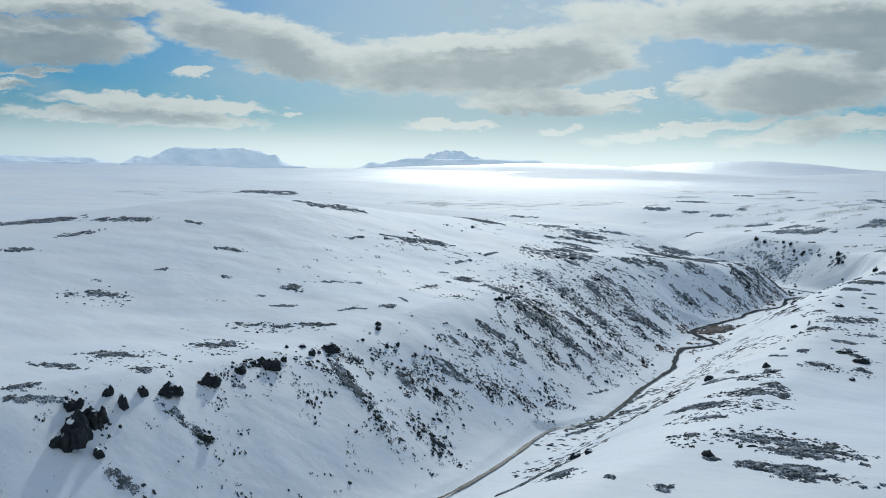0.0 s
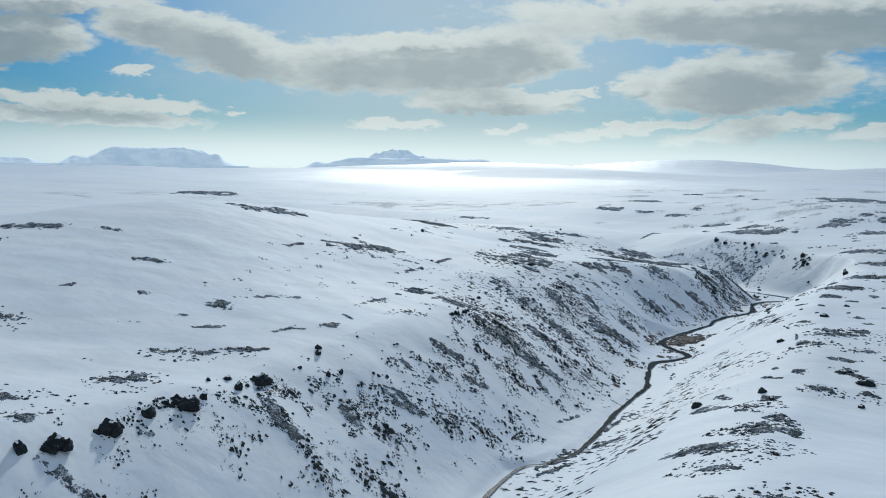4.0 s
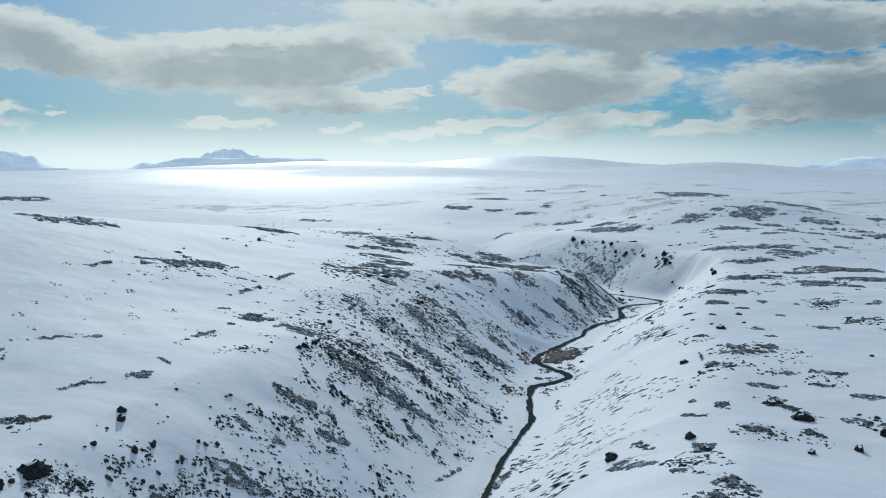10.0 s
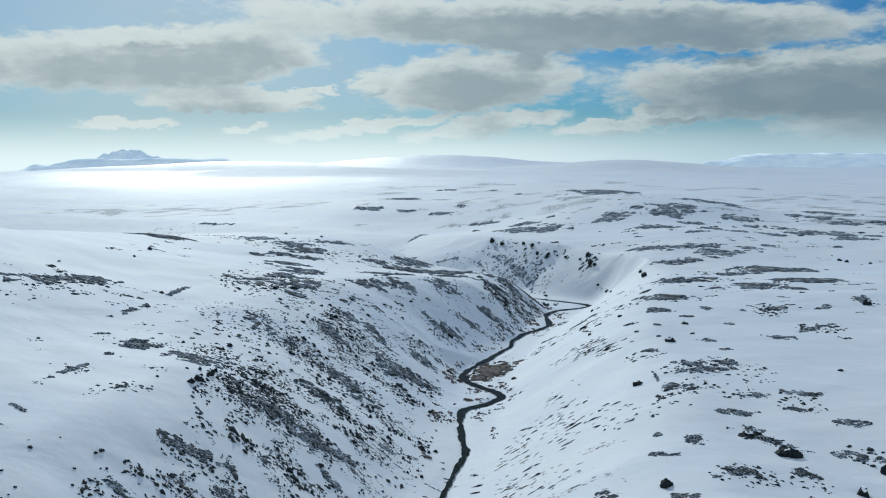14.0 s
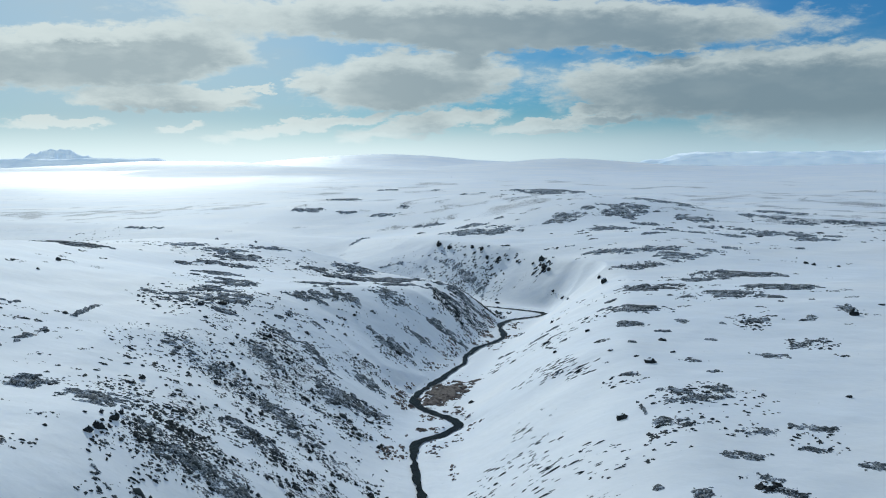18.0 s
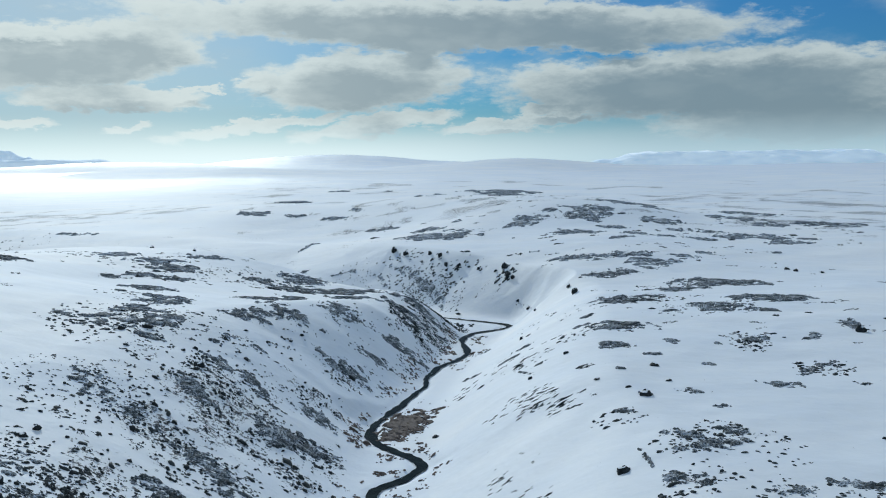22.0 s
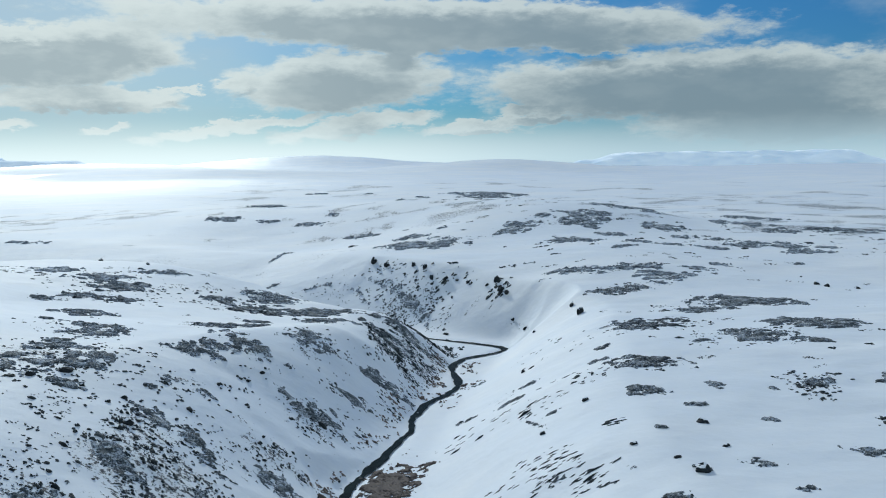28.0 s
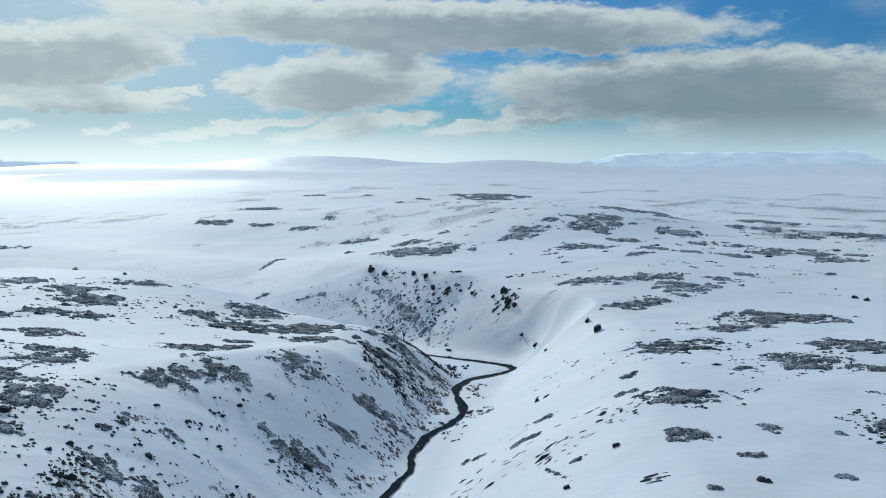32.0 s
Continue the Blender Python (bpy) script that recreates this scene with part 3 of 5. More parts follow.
heath(-92.7, 249.3, 10.3, 3.6, 20, 0.88)
heath(-118.7, 157.2, 9.1, 3.5, 50, 0.85)
heath(-123.4, 175.3, 12.8, 5.0, 4, 0.92)
heath(-114.0, 155.0, 15.0, 2.6, 46, 0.89)
heath(-166.0, 242.9, 5.8, 4.2, 21, 0.86)
heath(-158.7, 248.8, 11.5, 6.3, 26, 0.93)
heath(-167.6, 259.1, 3.0, 3.3, 20, 0.90)
heath(-136.6, 283.4, 4.1, 3.4, 16, 0.87)
heath(-150.4, 315.4, 10.1, 4.7, 22, 0.91)
heath(-103.6, 553.4, 25.3, 20.2, -20, 0.85)
heath(-108.2, 263.3, 8.2, 3.5, 22, 0.89)
heath(-211.9, 280.4, 14.3, 7.2, 18, 0.86)
heath(-249.8, 341.5, 35.8, 26.0, 12, 0.93)
heath(-209.2, 342.3, 21.6, 10.1, 14, 0.90)
heath(-498.5, 1167.2, 81.6, 65.3, 21, 0.87)
heath(-152.3, 427.1, 30.6, 16.8, 51, 0.84)
heath(-73.2, 218.9, 17.9, 4.4, -46, 0.91)
heath(-91.4, 171.8, 12.2, 3.2, -11, 0.88)
heath(-92.2, 150.2, 7.2, 3.6, 2, 0.85)
heath(-53.8, 251.0, 10.8, 5.9, -7, 0.92)
heath(-62.1, 234.2, 10.1, 3.2, -35, 0.86)
heath(-17.1, 259.9, 19.4, 4.8, 63, 0.84)
heath(-19.6, 190.1, 10.0, 6.0, 37, 0.91)
heath(-24.2, 185.8, 7.0, 3.4, 38, 0.88)
heath(-6.0, 272.1, 15.9, 4.3, 44, 0.85)
heath(-17.9, 250.6, 14.8, 2.6, 54, 0.92)
heath(-13.7, 151.4, 8.0, 4.8, -26, 0.89)
heath(-5.7, 137.6, 2.6, 2.4, -29, 0.86)
heath(-27.1, 182.9, 8.3, 4.0, -23, 0.93)
heath(-4.1, 293.5, 24.9, 3.0, 65, 0.90)
heath(-16.0, 291.4, 15.1, 1.2, 64, 0.87)
heath(20.4, 463.8, 8.0, 1.7, -56, 0.84)
heath(38.8, 497.9, 12.9, 6.1, -27, 0.91)
heath(44.4, 496.7, 18.5, 1.6, -82, 0.88)
heath(69.6, 509.8, 6.7, 3.2, -47, 0.85)
heath(61.1, 451.1, 8.9, 4.0, -49, 0.92)
heath(68.5, 462.0, 8.7, 3.0, -50, 0.89)
heath(56.1, 418.5, 15.0, 0.9, -89, 0.86)
heath(53.7, 465.0, 6.3, 3.0, -46, 0.93)
heath(60.0, 418.9, 5.0, 2.4, -52, 0.90)


def sparse(q, station):
    """The steep bank's clean parts: the drift under its crest, and its foot."""
    crest = 1 - ease(q, 0.68, 0.86) * ease(station, 280, 300) * (1 - ease(station, 365, 385))
    foot = 1 - (1 - ease(q, 0.10, 0.26)) * (1 - ease(station, 400, 440)) * 0.35
    return crest * foot * (0.45 + 0.55 * ease(station, 225, 285))


def thicket(station, d):
    """Clumps of scrub on the steep side, drawn out down the fall line: 0 clean snow, 1 the middle of a clump."""
    clump = fnoise(station - 0.45 * d, d * 0.55, 6.5, 41, 3)
    zone = fnoise(station, d * 0.7, 38, 42, 2)
    fine = 0.75 * ease(fnoise(station - 0.45 * d, d * 0.7, 3.4, 47, 2), 0.55, 0.70) * (1 - 0.6 * ease(station, 430, 520))
    return np.maximum(fine, ease(clump + (0.28 + 0.3 * ease(station, 380, 480)) * (zone - 0.5), 0.51, 0.665))


def bareness(x, y):
    """How far the snow is gone at a place: 0 whole cover, 1 bare."""
    d, side, station, floor, q, rise = valley(x, y)
    value = np.zeros(np.shape(x))
    ragged = fnoise(x, y, 3.5, 31, 2) - 0.5
    for cx, cy, a, bb, turn, amount in BARE:
        reach = 1.9 * max(a, bb)
        near = np.nonzero((np.abs(x - cx) < reach) & (np.abs(y - cy) < reach))
        dx, dy = x[near] - cx, y[near] - cy
        u, v = (dx * math.cos(turn) + dy * math.sin(turn)) / a, (dy * math.cos(turn) - dx * math.sin(turn)) / bb
        r = np.sqrt(u * u + v * v)
        value[near] = np.maximum(value[near], 0.55 * amount * (1 - ease(r + 1.0 * ragged[near], 0.35, 1.0)))
    # the steep side: streaks down the fall line, in bands along the valley
    streak = fnoise(station - 0.45 * d * np.maximum(side, 0), d * 0.22, 5.0, 41, 3)
    zone = fnoise(station, d * 0.6, 34, 42, 2)
    left = np.where(side > 0, ease(q, 0.03, 0.14) * (1 - ease(q, 0.86, 1.15)), 0) * (1 - ease(station, 760, 860)) * sparse(q, station)
    value = np.maximum(value, left * thicket(station, d) * 0.45)
    right = np.where(side < 0, ease(q, 0.12, 0.3) * (1 - ease(q, 0.7, 1.0)), 0)
    value = np.maximum(value, right * ease(streak + 0.7 * (zone - 0.5), 0.64, 0.9) * 0.42)
    # scattered bare spots on the high ground, drawn out by the wind
    c, s = math.cos(radians(12)), math.sin(radians(12))
    wx, wy = x * c + y * s, y * c - x * s
    spots = fnoise(wx, wy * 1.3, 19, 43, 3)
    patchy = fnoise(x, y, 170, 44, 2)
    high = np.where(q > 1.0, 1.0, 0.0) * np.where(side > 0, 0.32, 1.0)
    value = np.maximum(value, high * (1 - ease(np.hypot(x, y), 1100, 1800)) * ease(spots + 0.5 * (patchy - 0.5), 0.55, 0.76) * 0.50 * ease(np.hypot(x - 20, y - 330), 300, 480))
    far = ease(np.hypot(x, y), 500, 900)
    wide = fnoise(wx, wy * 1.1, 60, 45, 3)
    value = np.maximum(value, far * (1 - ease(np.hypot(x, y), 1500, 2300)) * ease(x, -260, 60) * ease(wide, 0.56, 0.75) * 0.52)
    return value


def sheet(name, xs, ys, mat):
    gx, gy = np.meshgrid(xs, ys)
    z = height(gx, gy)
    mesh = bpy.data.meshes.new(name)
    nx, ny = len(xs), len(ys)
    verts = np.stack([gx, gy, z], -1).reshape(-1, 3)
    index = np.arange(nx * ny).reshape(ny, nx)
    quads = np.stack([index[:-1, :-1], index[:-1, 1:], index[1:, 1:], index[1:, :-1]], -1).reshape(-1, 4)
    mesh.vertices.add(len(verts))
    mesh.vertices.foreach_set("co", verts.ravel())
    mesh.loops.add(quads.size)
    mesh.loops.foreach_set("vertex_index", quads.ravel().astype(np.int32))
    mesh.polygons.add(len(quads))
    mesh.polygons.foreach_set("loop_start", np.arange(0, quads.size, 4, dtype=np.int32))
    mesh.polygons.foreach_set("loop_total", np.full(len(quads), 4, np.int32))
    mesh.polygons.foreach_set("use_smooth", np.ones(len(quads), bool))
    mesh.update(calc_edges=True)
    mesh.attributes.new("bare", "FLOAT", "POINT").data.foreach_set("value", bareness(gx, gy).ravel())
    # extra gloss on the far plain and hills stands in for full sun there
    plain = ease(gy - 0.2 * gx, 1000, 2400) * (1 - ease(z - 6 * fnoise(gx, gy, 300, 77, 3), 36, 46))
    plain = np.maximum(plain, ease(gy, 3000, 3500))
    mesh.attributes.new("sun_gloss", "FLOAT", "POINT").data.foreach_set("value", plain.ravel())
    # coordinates that run along the valley and down its sides
    d, side, station, floor, q, rise = valley(gx, gy)
    steep = np.where(q < 1.15, 1.0, 0.0)
    u = np.where(steep > 0, station - 0.45 * d * np.maximum(side, 0), gx * 0.7 + gy * 0.1)
    v = np.where(steep > 0, d * 0.6, gy - 0.2 * gx)
    fall = np.stack([u, v, side * 40.0], -1).reshape(-1)
    mesh.attributes.new("fall", "FLOAT_VECTOR", "POINT").data.foreach_set("vector", fall)
    mesh.materials.append(mat)
    return new(name, mesh)


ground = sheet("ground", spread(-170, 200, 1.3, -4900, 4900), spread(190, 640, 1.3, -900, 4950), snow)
tagged(ground, "wind-packed snow over rolling heath with bare dark patches", "ground", kind="structure")


# ---- stream ----
def ribbon(name, line, width, z, mat):
    """A strip along a line, smoothed, with an uneven width."""
    dense = []
    for k in range(len(line) - 1):
        p0, p1, p2, p3 = (line[max(0, min(len(line) - 1, k + o))] for o in (-1, 0, 1, 2))
        for q in np.linspace(0, 1, 18, endpoint=False):
            dense.append(0.5 * ((2 * p1) + (p2 - p0) * q + (2 * p0 - 5 * p1 + 4 * p2 - p3) * q * q + (3 * p1 - p0 - 3 * p2 + p3) * q ** 3))
    dense = np.array(dense)
    way = np.gradient(dense, axis=0)
    way /= np.maximum(np.linalg.norm(way, axis=1), 1e-6)[:, None]
    out = np.stack([-way[:, 1], way[:, 0]], 1)
    run = np.cumsum(np.r_[0, np.linalg.norm(np.diff(dense, axis=0), axis=1)])
    mesh = bmesh.new()
    rows = []
    for k in range(len(dense)):
        narrow = width * (0.50 + 0.74 * float(ease(dense[k][1], 270, 390)))
        wl = narrow * (0.10 + 1.05 * float(vnoise(run[k], 0.0, 8, 51)) + 0.75 * float(vnoise(run[k], 0.0, 1.9, 53)))
        wr = narrow * (0.10 + 1.05 * float(vnoise(run[k], 0.0, 8, 52)) + 0.75 * float(vnoise(run[k], 0.0, 1.9, 54)))
        a, c = dense[k] + out[k] * wl, dense[k] - out[k] * wr
        rows.append([mesh.verts.new((*a, z)), mesh.verts.new((*dense[k], z)), mesh.verts.new((*c, z))])
    for a, c in zip(rows[:-1], rows[1:]):
        for i in (0, 1):
            mesh.faces.new((a[i], a[i + 1], c[i + 1], c[i]))
    bmesh.ops.recalc_face_normals(mesh, faces=mesh.faces)
    data = bpy.data.meshes.new(name)
    mesh.to_mesh(data)
    mesh.free()
    data.materials.append(mat)
    return new(name, data)


stream = tagged(ribbon("stream", COURSE[1:30], 0.92, -0.12, brook), "narrow dark meltwater stream between snow banks", "stream", kind="structure")


# ---- far mountains ----
def mountain(name, label, cx, cy, turn, length, depth, top, flat_share, seed):
    """A snow-covered massif: long side along its own x, flat_share of it a level crest."""
    n, m = 90, 26
    u, v = np.meshgrid(np.linspace(-1, 1, n), np.linspace(-1, 1, m))
    ridge = 1 - ease(np.abs(u) + 0.25 * (fnoise(u * 9, v * 0, 1.5, seed, 2) - 0.5), flat_share, 1.0)
    side = 1 - ease(np.abs(v) + 0.35 * (fnoise(u * 14, v * 3, 1.0, seed + 1, 3) - 0.5), 0.15, 1.0)
    z = top * ridge * side * (0.86 + 0.28 * fnoise(u * 10, v * 4, 1.0, seed + 2, 3))
    z = np.where((np.abs(u) > 0.999) | (np.abs(v) > 0.999), -20, z)
    c, s = math.cos(radians(turn)), math.sin(radians(turn))
    x, y = cx + c * u * length - s * v * depth, cy + s * u * length + c * v * depth
    mesh = bmesh.new()
    vs = [mesh.verts.new((x.flat[k], y.flat[k], 38 + z.flat[k])) for k in range(n * m)]
    for j in range(m - 1):
        for i in range(n - 1):
            mesh.faces.new((vs[j * n + i], vs[j * n + i + 1], vs[(j + 1) * n + i + 1], vs[(j + 1) * n + i])).smooth = True
    data = bpy.data.meshes.new(name)
    mesh.to_mesh(data)
    mesh.free()
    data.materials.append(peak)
    return tagged(new(name, data), label, "mountain", kind="structure")


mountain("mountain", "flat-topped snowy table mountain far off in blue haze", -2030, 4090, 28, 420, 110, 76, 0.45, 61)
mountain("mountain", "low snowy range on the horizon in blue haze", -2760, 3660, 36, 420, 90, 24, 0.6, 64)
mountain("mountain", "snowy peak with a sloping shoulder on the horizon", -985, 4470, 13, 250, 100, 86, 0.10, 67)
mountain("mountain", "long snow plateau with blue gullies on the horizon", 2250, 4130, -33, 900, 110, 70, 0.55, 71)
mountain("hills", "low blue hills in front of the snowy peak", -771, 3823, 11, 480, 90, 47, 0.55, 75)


# ---- materials of the loose things ----
basalt, t, b = material("dark_basalt")
grain = noise_tex(t, place(t), 1.4, 6.0, 0.65)
t.links.new(mixed(t, ramp(t, grain, 0.35, 0.7), (0.006, 0.010, 0.012), (0.026, 0.033, 0.036)), b.inputs["Base Color"])
b.inputs["Roughness"].default_value = 0.88
bump(t, b, noise_tex(t, place(t), 3.0, 5.0, 0.7), 0.7, 0.25)

cap, t, b = material("snow_cap")
t.links.new(mixed(t, noise_tex(t, place(t), 2.0, 3.0, 0.5), (0.80, 0.83, 0.87), (0.88, 0.88, 0.88)), b.inputs["Base Color"])
b.inputs["Roughness"].default_value = 0.75


def twig_material(name, dark, light, frosted=0.0):
    m, t, b = material(name)
    n = t.nodes.new("ShaderNodeNewGeometry")
    mixed_in = maths(t, "ADD", maths(t, "MULTIPLY", n.outputs["Random Per Island"], 0.7), maths(t, "MULTIPLY", noise_tex(t, place(t), 1.2, 4.0, 0.6), 0.5))
    colour = mixed(t, ramp(t, mixed_in, 0.2, 0.95), dark, light)
    if frosted:
        # snow grains caught between the twigs
        grains = maths(t, "ADD", noise_tex(t, place(t), 2.6, 3.0, 0.7), maths(t, "MULTIPLY_ADD", noise_tex(t, place(t), 0.35, 2.0, 0.5), 0.5, -0.25))
        colour = mixed(t, ramp(t, grains, 0.46, 0.66, 0.0, frosted), colour, (0.66, 0.70, 0.76))
    t.links.new(colour, b.inputs["Base Color"])
    b.inputs["Roughness"].default_value = 0.92
    bump(t, b, noise_tex(t, place(t), 5.0, 4.0, 0.7), 0.6, 0.12)
    return m


heather = twig_material("bare_heather", (0.018, 0.026, 0.030), (0.095, 0.110, 0.117), 0.75)
# far heather: lighter and with more snow grains, distance haze put into its colour
paled = twig_material("hazed_heather", (0.045, 0.058, 0.068), (0.155, 0.175, 0.190), 1.2)
scrub = twig_material("dark_scrub", (0.010, 0.016, 0.018), (0.050, 0.062, 0.064))
straw = twig_material("dead_grass", (0.085, 0.066, 0.056), (0.25, 0.20, 0.175))


# ---- shapes ----
def lumps(name, spots, mat, rng, spiky=0.35):
    """One mesh of many small irregular mounds. Each spot: place, half length, half width, height, heading, and the slope's normal."""
    ring = 6
    total = len(spots)
    verts = np.zeros((total, 2 * ring + 1, 3))
    for k, (p, a, w, h, turn, normal) in enumerate(spots):
        c, s = math.cos(turn), math.sin(turn)
        for level, (share, up) in enumerate(((1.0, -0.35), (0.72, 0.62))):
            for i in range(ring):
                ang = 2 * math.pi * (i + 0.5 * level) / ring + rng.uniform(-0.25, 0.25)
                r = share * rng.uniform(1 - spiky, 1 + spiky)
                u, v = a * r * math.cos(ang), w * r * math.sin(ang)
                x, y = u * c - v * s, u * s + v * c
                z = h * up * rng.uniform(0.6, 1.3) - (normal[0] * x + normal[1] * y) / max(normal[2], 0.3)
                verts[k, level * ring + i] = (p[0] + x, p[1] + y, p[2] + z)
        verts[k, 2 * ring] = (p[0] + rng.uniform(-0.2, 0.2) * a, p[1] + rng.uniform(-0.2, 0.2) * w, p[2] + h * rng.uniform(0.8, 1.25))
    faces = []
    for i in range(ring):
        j = (i + 1) % ring
        faces += [(i, j, ring + i), (j, ring + j, ring + i), (ring + i, ring + j, 2 * ring)]
    faces = np.array(faces)
    index = (faces[None] + (np.arange(total) * (2 * ring + 1))[:, None, None]).reshape(-1, 3)
    mesh = bpy.data.meshes.new(name)
    mesh.vertices.add(total * (2 * ring + 1))
    mesh.vertices.foreach_set("co", verts.ravel())
    mesh.loops.add(index.size)
    mesh.loops.foreach_set("vertex_index", index.ravel().astype(np.int32))
    mesh.polygons.add(len(index))
    mesh.polygons.foreach_set("loop_start", np.arange(0, index.size, 3, dtype=np.int32))
    mesh.polygons.foreach_set("loop_total", np.full(len(index), 3, np.int32))
    mesh.update(calc_edges=True)
    mesh.materials.append(mat)
    return mesh


def slope_at(x, y):
    """Heights and surface normals at arrays of places."""
    z = height(x, y)
    gx, gy = (height(x + 0.8, y) - z) / 0.8, (height(x, y + 0.8) - z) / 0.8
    size = np.sqrt(gx * gx + gy * gy + 1)
    return z, np.stack([-gx / size, -gy / size, 1 / size], -1)


def rock_mesh(name, seed, rough, flat, mat, sub=3):
    rng = random.Random(seed)
    m = bmesh.new()
    bmesh.ops.create_icosphere(m, subdivisions=sub, radius=1.0)
    shift = Vector((rng.uniform(-50, 50), rng.uniform(-50, 50), rng.uniform(-50, 50)))
    cuts = [(Vector((rng.uniform(-1, 1), rng.uniform(-1, 1), rng.uniform(-0.3, 1))).normalized(), rng.uniform(0.45, 0.8)) for _ in range(9)]
    for v in m.verts:
        d = v.co.normalized()
        r = 1.0
        for way, limit in cuts:
            if d.dot(way) * r > limit:
                r = limit / d.dot(way)
        r *= 1 + rough * noise.fractal(d * 1.8 + shift, 0.9, 2.0, 3)
        v.co = d * r
        v.co.z = max(v.co.z, -0.5) * flat
    mesh = bpy.data.meshes.new(name)
    m.to_mesh(mesh)
    m.free()
    mesh.materials.append(mat)
    return mesh


def cap_mesh(name, rock, seed):
    """A skin of snow on the upward faces of a rock."""
    m = bmesh.new()
    m.from_mesh(rock)
    shift = Vector((seed * 3.1, seed * 1.7, 0))
    gone = [f for f in m.faces if f.normal.z + 0.2 * noise.noise(f.calc_center_median() * 2.2 + shift) < 0.80]
    bmesh.ops.delete(m, geom=gone, context="FACES")
    # keep the largest single sheet
    left, sheets = set(m.faces), []
    while left:
        first = left.pop()
        sheet_faces, edge = {first}, [first]
        while edge:
            f = edge.pop()
            for e in f.edges:
                for g in e.link_faces:
                    if g in left:
                        left.discard(g)
                        sheet_faces.add(g)
                        edge.append(g)
        sheets.append(sheet_faces)
    sheets.sort(key=len)
    rest = [f for part_faces in sheets[:-1] for f in part_faces]
    if rest:
        bmesh.ops.delete(m, geom=rest, context="FACES")
    for v in m.verts:
        v.co += Vector((0, 0, 0.05)) + v.normal * 0.02
    skin = bpy.data.meshes.new(name)
    if m.faces:
        done = bmesh.ops.extrude_face_region(m, geom=list(m.faces))
        for v in (g for g in done["geom"] if isinstance(g, bmesh.types.BMVert)):
            v.co.z -= 0.09
        bmesh.ops.recalc_face_normals(m, faces=m.faces)
    m.to_mesh(skin)
    m.free()
    skin.materials.append(cap)
    return skin


ROCKS = [rock_mesh("boulder", 100 + k, 0.30, 0.95, basalt) for k in range(6)]
CAPS = [cap_mesh("snow_cap", ROCKS[k], k) for k in range(6)]


def boulder(x, y, width, tall, turn, shape):
    z = float(height(np.array([x]), np.array([y]))[0])
    base = new("boulder", None)
    base.matrix_world = pose(x, y, z + 0.12 * tall, 0, 0, turn)
    scale = Matrix.Diagonal((width * 0.56, width * 0.5, tall * 0.72, 1))
    if width > 3.4:
        scale = Matrix.Diagonal((width * 0.40, width * 0.37, tall * 0.48, 1))
    if width > 3.4:
        # an outcrop of several blocks
        rng = random.Random(int(width * 1000))
        for _ in range(7):
            block = new("block", ROCKS[rng.randrange(6)])
            block.parent = base
            f = rng.uniform(0.28, 0.66)
            block.matrix_local = (pose(rng.uniform(-0.55, 0.55) * width, rng.uniform(-0.4, 0.4) * width, -0.1 * tall, rng.uniform(-15, 15), rng.uniform(-15, 15), rng.uniform(0, 360))
                                  @ Matrix.Diagonal((width * 0.5 * f, width * 0.5 * f, tall * 0.75 * f, 1)))
    for name, mesh, label in (("rock", ROCKS[shape], "dark basalt"), ("snow_cap", CAPS[shape], "thin snow on top")):
        part = new(name, mesh)
        part.parent = base
        part.matrix_local = scale
        if label:
            part["label"] = label
    where = "on the crest of the bank" if x < -40 else "on the open heath" if x > 40 else "on the slope above the stream"
    size = "large" if width > 3 else "small" if width < 1.5 else "broad"
    tagged(base, size + " dark basalt boulder, snow-dusted, " + where, "boulder", "boulders on the snow")


boulder(-103.5, 152.7, 8.22, 9.42, 121, 4)
boulder(-108.4, 157.6, 4.52, 4.09, 278, 1)
boulder(-104.1, 158.3, 4.04, 5.08, 189, 4)
boulder(-103.2, 148.9, 3.24, 3.90, 242, 5)
boulder(-98.5, 151.7, 3.24, 2.44, 297, 0)
boulder(-101.7, 165.3, 2.98, 4.36, 310, 0)
boulder(-105.6, 166.2, 2.32, 2.73, 240, 2)
boulder(-101.5, 172.2, 2.83, 3.63, 282, 1)
boulder(-98.3, 177.9, 5.28, 4.35, 98, 5)
boulder(-95.0, 188.9, 5.25, 4.98, 240, 4)
boulder(-92.3, 198.2, 2.95, 2.38, 281, 3)
boulder(-88.2, 206.3, 5.84, 4.08, 203, 5)
boulder(-87.1, 212.4, 2.17, 2.20, 77, 1)
boulder(-91.7, 204.6, 2.12, 1.68, 325, 1)
boulder(-81.9, 230.2, 4.48, 3.29, 267, 3)
boulder(-83.8, 222.4, 2.05, 2.52, 7, 5)
boulder(-87.6, 225.9, 1.99, 1.80, 32, 1)
boulder(-90.3, 221.8, 1.40, 1.27, 302, 0)
boulder(-87.0, 171.9, 3.45, 2.08, 154, 0)
boulder(-76.2, 254.9, 1.80, 1.45, 137, 3)
boulder(55.0, 274.5, 5.06, 2.69, 304, 5)
boulder(29.3, 263.5, 2.32, 1.92, 198, 5)
boulder(44.4, 327.7, 2.53, 1.34, 218, 3)
boulder(64.2, 363.0, 3.17, 1.34, 295, 3)
boulder(15.5, 266.5, 3.41, 2.16, 68, 2)
boulder(-14.6, 192.6, 3.48, 2.31, 49, 0)
boulder(-11.9, 189.9, 1.82, 1.24, 69, 3)
boulder(9.0, 153.2, 2.52, 1.63, 111, 2)
boulder(52.4, 284.6, 3.63, 1.58, 344, 3)
boulder(49.2, 254.7, 1.92, 0.99, 299, 3)
boulder(-52.2, 320.5, 1.87, 1.93, 14, 2)
boulder(-53.5, 317.7, 1.58, 1.43, 310, 5)
